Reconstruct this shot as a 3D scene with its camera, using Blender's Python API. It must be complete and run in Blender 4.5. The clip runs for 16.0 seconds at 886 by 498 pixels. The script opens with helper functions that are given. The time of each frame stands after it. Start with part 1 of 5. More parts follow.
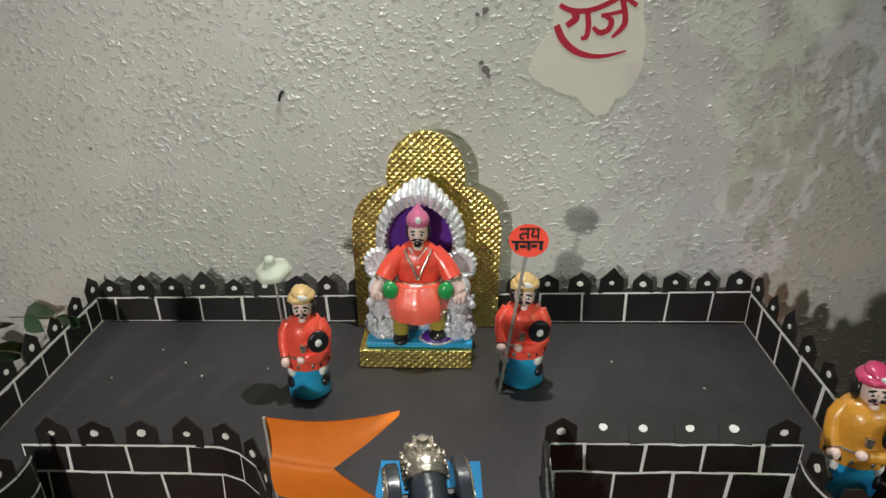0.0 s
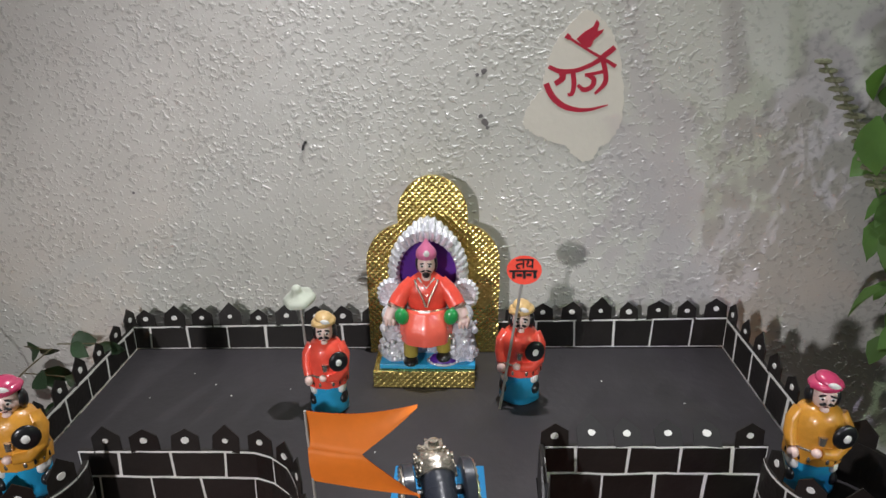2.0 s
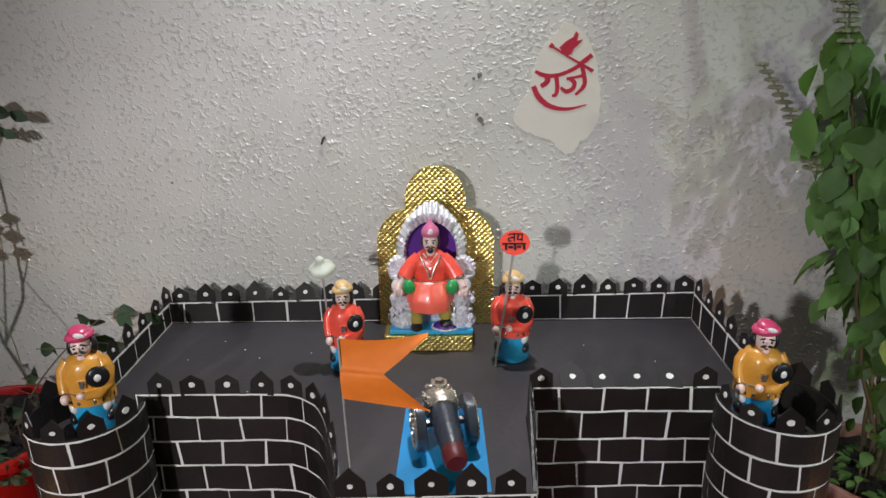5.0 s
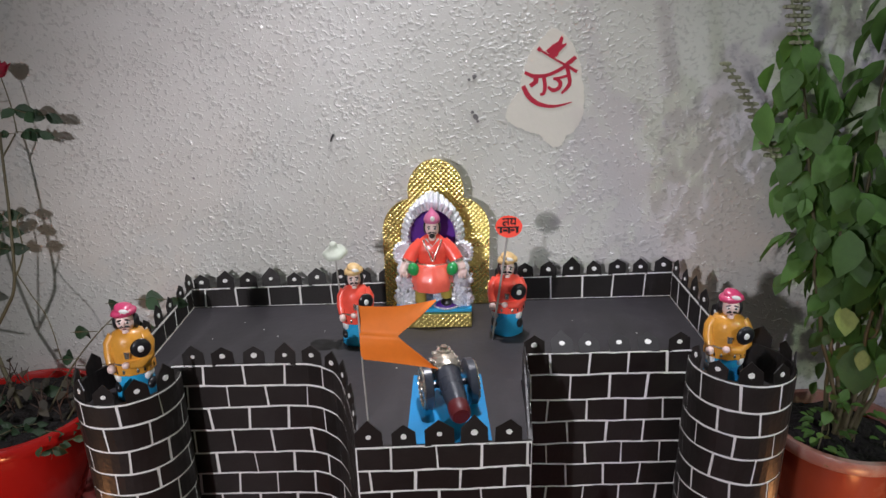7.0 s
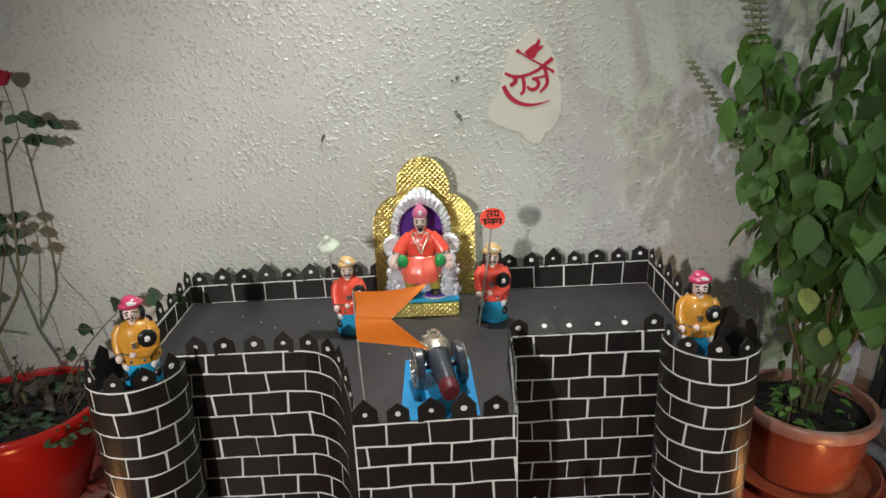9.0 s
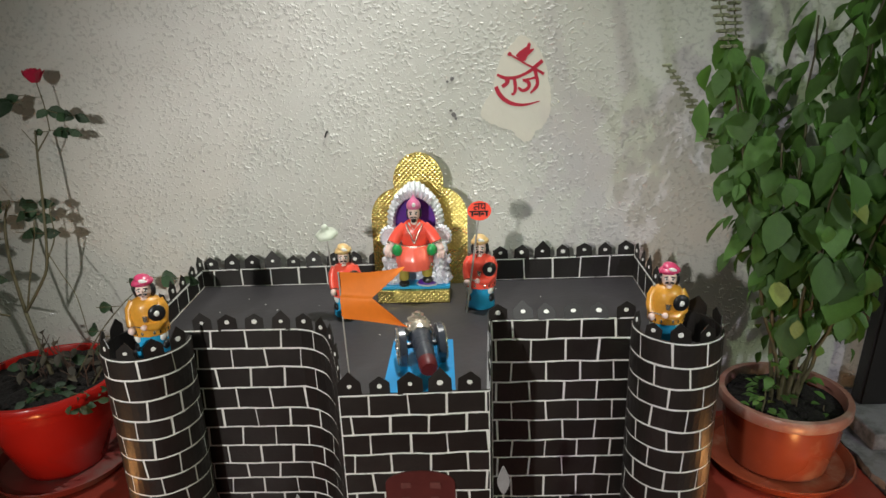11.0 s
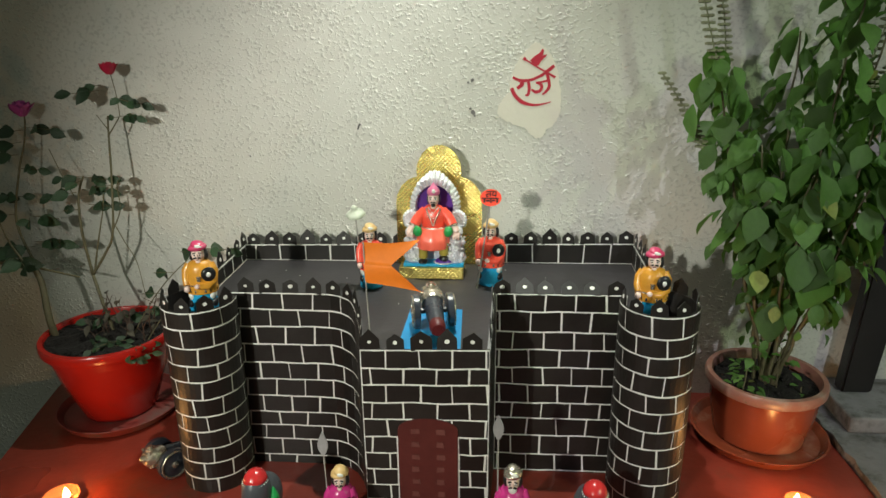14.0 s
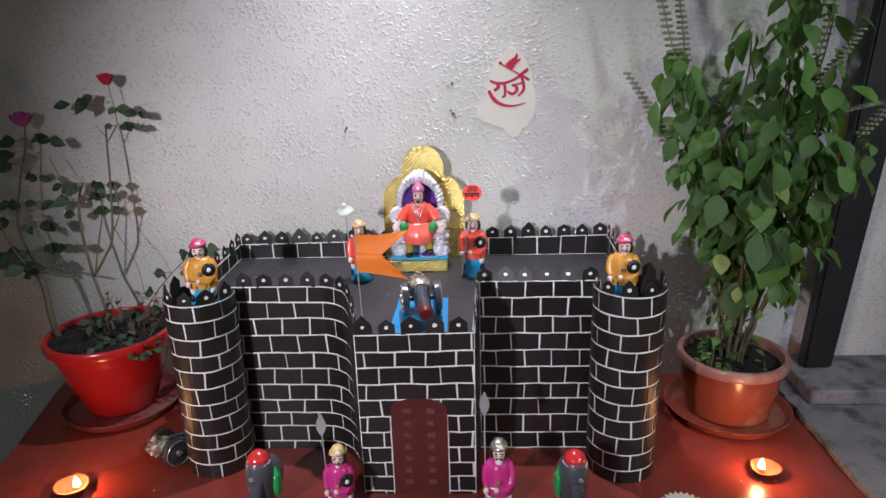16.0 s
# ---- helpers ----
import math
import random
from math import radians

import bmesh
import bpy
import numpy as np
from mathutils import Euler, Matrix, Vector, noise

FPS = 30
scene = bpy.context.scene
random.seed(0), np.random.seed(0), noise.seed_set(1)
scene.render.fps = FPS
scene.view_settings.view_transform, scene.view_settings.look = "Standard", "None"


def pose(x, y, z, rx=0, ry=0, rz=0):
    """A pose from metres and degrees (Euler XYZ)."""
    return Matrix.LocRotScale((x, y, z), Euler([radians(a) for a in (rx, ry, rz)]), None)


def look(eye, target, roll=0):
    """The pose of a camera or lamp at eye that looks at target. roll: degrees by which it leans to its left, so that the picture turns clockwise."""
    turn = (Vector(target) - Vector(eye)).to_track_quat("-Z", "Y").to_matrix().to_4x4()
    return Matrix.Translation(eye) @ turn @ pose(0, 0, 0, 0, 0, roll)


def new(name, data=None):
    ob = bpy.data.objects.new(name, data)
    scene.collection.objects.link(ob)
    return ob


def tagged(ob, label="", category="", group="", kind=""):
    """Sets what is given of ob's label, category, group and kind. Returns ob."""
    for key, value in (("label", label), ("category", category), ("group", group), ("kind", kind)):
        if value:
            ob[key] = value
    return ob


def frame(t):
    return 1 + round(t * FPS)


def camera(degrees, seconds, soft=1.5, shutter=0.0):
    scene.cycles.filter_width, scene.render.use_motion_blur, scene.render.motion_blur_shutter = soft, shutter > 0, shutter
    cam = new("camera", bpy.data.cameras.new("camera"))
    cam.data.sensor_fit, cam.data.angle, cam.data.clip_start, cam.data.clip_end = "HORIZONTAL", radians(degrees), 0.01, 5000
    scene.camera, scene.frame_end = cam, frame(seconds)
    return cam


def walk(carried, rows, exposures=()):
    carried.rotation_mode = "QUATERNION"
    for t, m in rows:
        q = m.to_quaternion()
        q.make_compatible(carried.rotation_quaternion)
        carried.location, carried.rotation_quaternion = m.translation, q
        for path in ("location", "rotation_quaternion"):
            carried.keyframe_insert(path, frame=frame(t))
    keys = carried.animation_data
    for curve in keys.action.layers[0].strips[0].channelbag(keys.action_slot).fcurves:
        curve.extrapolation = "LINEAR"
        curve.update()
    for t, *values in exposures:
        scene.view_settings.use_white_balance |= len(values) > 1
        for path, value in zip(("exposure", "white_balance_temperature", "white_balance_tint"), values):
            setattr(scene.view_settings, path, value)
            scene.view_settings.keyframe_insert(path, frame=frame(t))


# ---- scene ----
cam = camera(68.0, 16.0)
PATH = [
    (0, (0.031, -0.68, 0.67), (-0.008, 1.144, -0.149), -0.4),
    (0.5, (0.039, -0.698, 0.68), (-0.006, 1.14, -0.107), -1.2),
    (1, (0.042, -0.717, 0.688), (0.007, 1.145, -0.042), -1.3),
    (1.5, (0.036, -0.74, 0.693), (-0.015, 1.136, 0.002), -1.2),
    (2, (0.026, -0.76, 0.689), (-0.011, 1.115, -0.005), -0.7),
    (2.5, (0.021, -0.781, 0.691), (-0.01, 1.092, -0.01), -0.4),
    (3, (0.023, -0.804, 0.695), (0.005, 1.063, -0.022), -0.1),
    (5.3, (0.016, -0.889, 0.681), (-0.009, 1.005, 0.041), -0.9),
    (5.5, (0.014, -0.896, 0.685), (-0.02, 0.996, 0.037), -1.2),
    (6, (0.01, -0.922, 0.685), (-0.009, 0.972, 0.045), -1.1),
    (6.5, (0.008, -0.95, 0.686), (0.001, 0.946, 0.049), -1.3),
    (7, (0.007, -0.967, 0.688), (0.011, 0.928, 0.048), -1.3),
    (7.5, (0.001, -0.982, 0.685), (0.019, 0.918, 0.059), -1.6),
    (8, (-0.006, -0.997, 0.683), (0.028, 0.902, 0.056), -1.8),
    (8.5, (-0.002, -1.006, 0.683), (0.04, 0.894, 0.058), -2.0),
    (9, (0.005, -1.019, 0.688), (0.049, 0.879, 0.058), -2.1),
    (9.2, (0.013, -1.025, 0.682), (0.035, 0.878, 0.069), -2.4),
    (11.3, (0.063, -1.094, 0.693), (0.018, 0.802, 0.06), -1.9),
    (11.5, (0.065, -1.101, 0.694), (0.015, 0.79, 0.044), -2.0),
    (12, (0.071, -1.125, 0.694), (-0.021, 0.768, 0.055), -1.7),
    (12.5, (0.08, -1.144, 0.7), (-0.033, 0.751, 0.07), -1.6),
    (13, (0.091, -1.172, 0.696), (-0.032, 0.724, 0.073), -1.2),
    (13.5, (0.095, -1.195, 0.696), (-0.03, 0.699, 0.064), -0.7),
    (14, (0.091, -1.211, 0.7), (-0.046, 0.684, 0.076), -0.6),
    (14.5, (0.094, -1.232, 0.702), (-0.031, 0.667, 0.085), -1.0),
    (15, (0.095, -1.249, 0.7), (-0.009, 0.655, 0.095), -1.2),
    (15.5, (0.094, -1.265, 0.701), (0.004, 0.636, 0.087), -1.1),
    (16, (0.093, -1.287, 0.699), (0.005, 0.617, 0.094), -1.6),
]
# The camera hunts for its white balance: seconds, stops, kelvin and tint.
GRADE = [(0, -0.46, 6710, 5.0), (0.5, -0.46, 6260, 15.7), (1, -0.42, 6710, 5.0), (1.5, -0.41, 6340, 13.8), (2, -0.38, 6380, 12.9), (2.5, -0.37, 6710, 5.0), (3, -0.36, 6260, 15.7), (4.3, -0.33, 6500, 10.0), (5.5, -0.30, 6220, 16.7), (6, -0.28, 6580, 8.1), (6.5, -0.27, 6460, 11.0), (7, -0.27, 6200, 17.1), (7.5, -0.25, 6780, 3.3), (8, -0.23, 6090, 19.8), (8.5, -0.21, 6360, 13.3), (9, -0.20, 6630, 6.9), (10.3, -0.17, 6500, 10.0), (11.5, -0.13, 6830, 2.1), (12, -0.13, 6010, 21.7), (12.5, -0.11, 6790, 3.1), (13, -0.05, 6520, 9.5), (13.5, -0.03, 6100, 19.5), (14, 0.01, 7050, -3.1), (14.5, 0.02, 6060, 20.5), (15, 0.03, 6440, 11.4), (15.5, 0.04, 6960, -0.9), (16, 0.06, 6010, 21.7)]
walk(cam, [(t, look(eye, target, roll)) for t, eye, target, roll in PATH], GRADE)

# ---- world and light ----
world = bpy.data.worlds.new("night_room")
scene.world = world
world.use_nodes = True
wbg = world.node_tree.nodes["Background"]
wbg.inputs["Color"].default_value = (0.88, 1.0, 0.84, 1)
wbg.inputs["Strength"].default_value = 0.085


def lamp(name, kind, place, power, colour, size, aim=None):
    data = bpy.data.lights.new(name, kind)
    data.energy, data.color = power, colour
    if kind == "AREA":
        data.shape, data.size = "DISK", size
    else:
        data.shadow_soft_size = size
    ob = new(name, data)
    ob.matrix_world = look(place, aim) if aim else Matrix.Translation(place)
    return ob


bulb = lamp("wall_bulb", "SPOT", (0.042, -0.105, 1.34), 41.0, (0.97, 0.97, 0.97), 0.010, (-0.08, -0.26, 0.28))
bulb.data.spot_size, bulb.data.spot_blend = radians(84), 1.0
porch = lamp("porch_lamp", "SPOT", (-0.72, -1.80, 0.89), 91.0, (1.0, 0.975, 0.97), 0.034, (-0.06, -0.10, 0.34))
porch.data.spot_size, porch.data.spot_blend = radians(51), 1.0
yard = lamp("yard_lamp", "SPOT", (1.32, -1.14, 1.12), 24.0, (0.76, 1.0, 0.60), 0.020, (0.42, -0.16, 0.24))
yard.data.spot_size, yard.data.spot_blend = radians(54), 1.0
street = lamp("street_lamp", "SPOT", (0.98, -1.66, 1.16), 38.0, (0.82, 0.77, 1.0), 0.020, (0.61, -0.12, 0.21))
street.data.spot_size, street.data.spot_blend = radians(43), 1.0


# ---- materials ----
def nodes_of(name):
    m = bpy.data.materials.new(name)
    m.use_nodes = True
    nt = m.node_tree
    return m, nt, nt.nodes["Principled BSDF"]


def node(nt, kind, **values):
    n = nt.nodes.new(kind)
    for key, value in values.items():
        n.inputs[key.replace("_", " ")].default_value = value
    return n


def paint(name, colour, rough=0.5, vary=0.12, scale=60.0, bump=0.15, bump_scale=300.0, metal=0.0, coat=0.0, dirt=None, dirt_scale=9.0, dirt_from=0.52, depth=0.002, per_object=0.0, spread=0.08, per_island=0.0):
    """A surface with fine grain, a broad change of tone, small relief and, where given, stains."""
    m, nt, bsdf = nodes_of(name)
    link = nt.links.new
    at = nt.nodes.new("ShaderNodeTexCoord")
    fine = node(nt, "ShaderNodeTexNoise", Scale=scale, Detail=6.0, Roughness=0.6)
    broad = node(nt, "ShaderNodeTexNoise", Scale=scale / 7.0, Detail=3.0)
    link(at.outputs["Object"], fine.inputs["Vector"]), link(at.outputs["Object"], broad.inputs["Vector"])
    both = nt.nodes.new("ShaderNodeMath")
    both.operation = "ADD"
    link(fine.outputs["Fac"], both.inputs[0]), link(broad.outputs["Fac"], both.inputs[1])
    span = node(nt, "ShaderNodeMapRange")
    for key, value in (("From Min", 0.6), ("From Max", 1.4), ("To Min", 1 - vary), ("To Max", 1 + vary)):
        span.inputs[key].default_value = value
    link(both.outputs[0], span.inputs["Value"])
    tone = span.outputs["Result"]
    if per_object:
        info = nt.nodes.new("ShaderNodeObjectInfo")
        own = node(nt, "ShaderNodeMapRange")
        own.inputs["To Min"].default_value, own.inputs["To Max"].default_value = 1 - per_object, 1 + per_object
        link(info.outputs["Random"], own.inputs["Value"])
        times = nt.nodes.new("ShaderNodeMath")
        times.operation = "MULTIPLY"
        link(tone, times.inputs[0]), link(own.outputs["Result"], times.inputs[1])
        tone = times.outputs[0]
    if per_island:
        geo = nt.nodes.new("ShaderNodeNewGeometry")
        own = node(nt, "ShaderNodeMapRange")
        own.inputs["To Min"].default_value, own.inputs["To Max"].default_value = 1 - per_island, 1 + per_island
        link(geo.outputs["Random Per Island"], own.inputs["Value"])
        times = nt.nodes.new("ShaderNodeMath")
        times.operation = "MULTIPLY"
        link(tone, times.inputs[0]), link(own.outputs["Result"], times.inputs[1])
        tone = times.outputs[0]
    mul = nt.nodes.new("ShaderNodeVectorMath")
    mul.operation = "SCALE"
    mul.inputs[0].default_value = colour
    link(tone, mul.inputs["Scale"])
    out = mul.outputs["Vector"]
    if dirt:
        stain = node(nt, "ShaderNodeTexNoise", Scale=dirt_scale, Detail=8.0, Roughness=0.7)
        link(at.outputs["Object"], stain.inputs["Vector"])
        edge = node(nt, "ShaderNodeMapRange")
        edge.inputs["From Min"].default_value, edge.inputs["From Max"].default_value = dirt_from, dirt_from + 0.16
        link(stain.outputs["Fac"], edge.inputs["Value"])
        mix = nt.nodes.new("ShaderNodeMix")
        mix.data_type = "RGBA"
        link(edge.outputs["Result"], mix.inputs["Factor"]), link(out, mix.inputs["A"])
        mix.inputs["B"].default_value = (*dirt, 1)
        out = mix.outputs["Result"]
    link(out, bsdf.inputs["Base Color"])
    r = node(nt, "ShaderNodeMapRange")
    r.inputs["To Min"].default_value, r.inputs["To Max"].default_value = max(0.03, rough - spread), min(1, rough + spread)
    link(broad.outputs["Fac"], r.inputs["Value"]), link(r.outputs["Result"], bsdf.inputs["Roughness"])
    bsdf.inputs["Metallic"].default_value, bsdf.inputs["Coat Weight"].default_value = metal, coat
    bsdf.inputs["Coat Roughness"].default_value = 0.12
    if bump:
        relief = node(nt, "ShaderNodeTexNoise", Scale=bump_scale, Detail=4.0)
        link(at.outputs["Object"], relief.inputs["Vector"])
        b = node(nt, "ShaderNodeBump", Strength=bump, Distance=depth)
        link(relief.outputs["Fac"], b.inputs["Height"]), link(b.outputs["Normal"], bsdf.inputs["Normal"])
    return m


def plaster():
    """Glossy painted wall with a coarse sprayed-on stipple."""
    m, nt, bsdf = nodes_of("stippled_wall_paint")
    link = nt.links.new
    at = nt.nodes.new("ShaderNodeTexCoord")
    stipple = node(nt, "ShaderNodeTexNoise", Scale=148.0, Detail=2.0, Roughness=0.5, Distortion=0.35)
    patchy = node(nt, "ShaderNodeTexNoise", Scale=14.0, Detail=3.0)
    fine = node(nt, "ShaderNodeTexNoise", Scale=300.0, Detail=2.0)
    broad = node(nt, "ShaderNodeTexNoise", Scale=3.2, Detail=5.0)
    slant = nt.nodes.new("ShaderNodeMapping")
    slant.inputs["Rotation"].default_value, slant.inputs["Scale"].default_value = (0, radians(25), 0), (0.9, 1.0, 1.1)
    link(at.outputs["Object"], slant.inputs["Vector"])
    for n in (stipple, fine, broad, patchy):
        link(slant.outputs["Vector"], n.inputs["Vector"])
    peak = node(nt, "ShaderNodeMapRange")
    peak.interpolation_type = "SMOOTHSTEP"
    peak.inputs["From Min"].default_value, peak.inputs["From Max"].default_value = 0.49, 0.68
    shift = nt.nodes.new("ShaderNodeMath")
    shift.operation = "MULTIPLY_ADD"
    shift.inputs[1].default_value = 0.34
    lower = nt.nodes.new("ShaderNodeMath")
    lower.operation = "SUBTRACT"
    lower.inputs[1].default_value = 0.17
    link(patchy.outputs["Fac"], shift.inputs[0]), link(stipple.outputs["Fac"], shift.inputs[2])
    link(shift.outputs[0], lower.inputs[0]), link(lower.outputs[0], peak.inputs["Value"])
    little = nt.nodes.new("ShaderNodeMath")
    little.operation = "MULTIPLY_ADD"
    little.inputs[1].default_value = 0.12
    link(fine.outputs["Fac"], little.inputs[0]), link(peak.outputs["Result"], little.inputs[2])
    b = node(nt, "ShaderNodeBump", Strength=0.38, Distance=0.0013)
    link(little.outputs[0], b.inputs["Height"]), link(b.outputs["Normal"], bsdf.inputs["Normal"])
    gloss = node(nt, "ShaderNodeBump", Strength=1.0, Distance=0.0040)
    rough = nt.nodes.new("ShaderNodeMath")
    rough.operation = "MULTIPLY_ADD"
    rough.inputs[1].default_value = 0.42
    link(fine.outputs["Fac"], rough.inputs[0]), link(peak.outputs["Result"], rough.inputs[2])
    link(rough.outputs[0], gloss.inputs["Height"]), link(gloss.outputs["Normal"], bsdf.inputs["Coat Normal"])
    worn = node(nt, "ShaderNodeMapRange")
    worn.inputs["To Min"].default_value, worn.inputs["To Max"].default_value = 0.22, 1.0
    link(peak.outputs["Result"], worn.inputs["Value"]), link(worn.outputs["Result"], bsdf.inputs["Coat Weight"])
    bsdf.inputs["Coat Roughness"].default_value, bsdf.inputs["Coat IOR"].default_value = 0.17, 2.8
    ramp = nt.nodes.new("ShaderNodeValToRGB")
    ramp.color_ramp.elements[0].position, ramp.color_ramp.elements[1].position = 0.35, 0.65
    ramp.color_ramp.elements[0].color, ramp.color_ramp.elements[1].color = (0.54, 0.53, 0.49, 1), (0.64, 0.63, 0.59, 1)
    link(broad.outputs["Fac"], ramp.inputs["Fac"]), link(ramp.outputs["Color"], bsdf.inputs["Base Color"])
    bsdf.inputs["Roughness"].default_value = 0.6
    bsdf.inputs["Specular IOR Level"].default_value = 0.25
    return m


def foil():
    """Gold foil pressed into small raised diamonds."""
    m = paint("gold_embossed_foil", (0.74, 0.58, 0.19), 0.27, 0.25, 60, 0.0, metal=0.92)
    nt = m.node_tree
    bsdf = nt.nodes["Principled BSDF"]
    at = nt.nodes.new("ShaderNodeTexCoord")
    turned = nt.nodes.new("ShaderNodeMapping")
    turned.inputs["Rotation"].default_value, turned.inputs["Location"].default_value = (0, radians(45), 0), (0, 0.0016, 0)
    ridges = []
    link = nt.links.new
    link(at.outputs["Object"], turned.inputs["Vector"])
    for way in ("X", "Z"):
        w = node(nt, "ShaderNodeTexWave", Scale=58.0, Distortion=2.2, Detail=2.0)
        w.bands_direction = way
        link(turned.outputs["Vector"], w.inputs["Vector"])
        ridges.append(w)
    crease = node(nt, "ShaderNodeTexNoise", Scale=30.0, Detail=5.0, Roughness=0.65)
    link(at.outputs["Object"], crease.inputs["Vector"])
    top = nt.nodes.new("ShaderNodeMath")
    top.operation = "MAXIMUM"
    link(ridges[0].outputs["Fac"], top.inputs[0]), link(ridges[1].outputs["Fac"], top.inputs[1])
    total = nt.nodes.new("ShaderNodeMath")
    total.operation = "MULTIPLY_ADD"
    total.inputs[1].default_value = 0.34
    link(top.outputs[0], total.inputs[0]), link(crease.outputs["Fac"], total.inputs[2])
    b = node(nt, "ShaderNodeBump", Strength=0.7, Distance=0.0034)
    link(total.outputs[0], b.inputs["Height"]), link(b.outputs["Normal"], bsdf.inputs["Normal"])
    return m


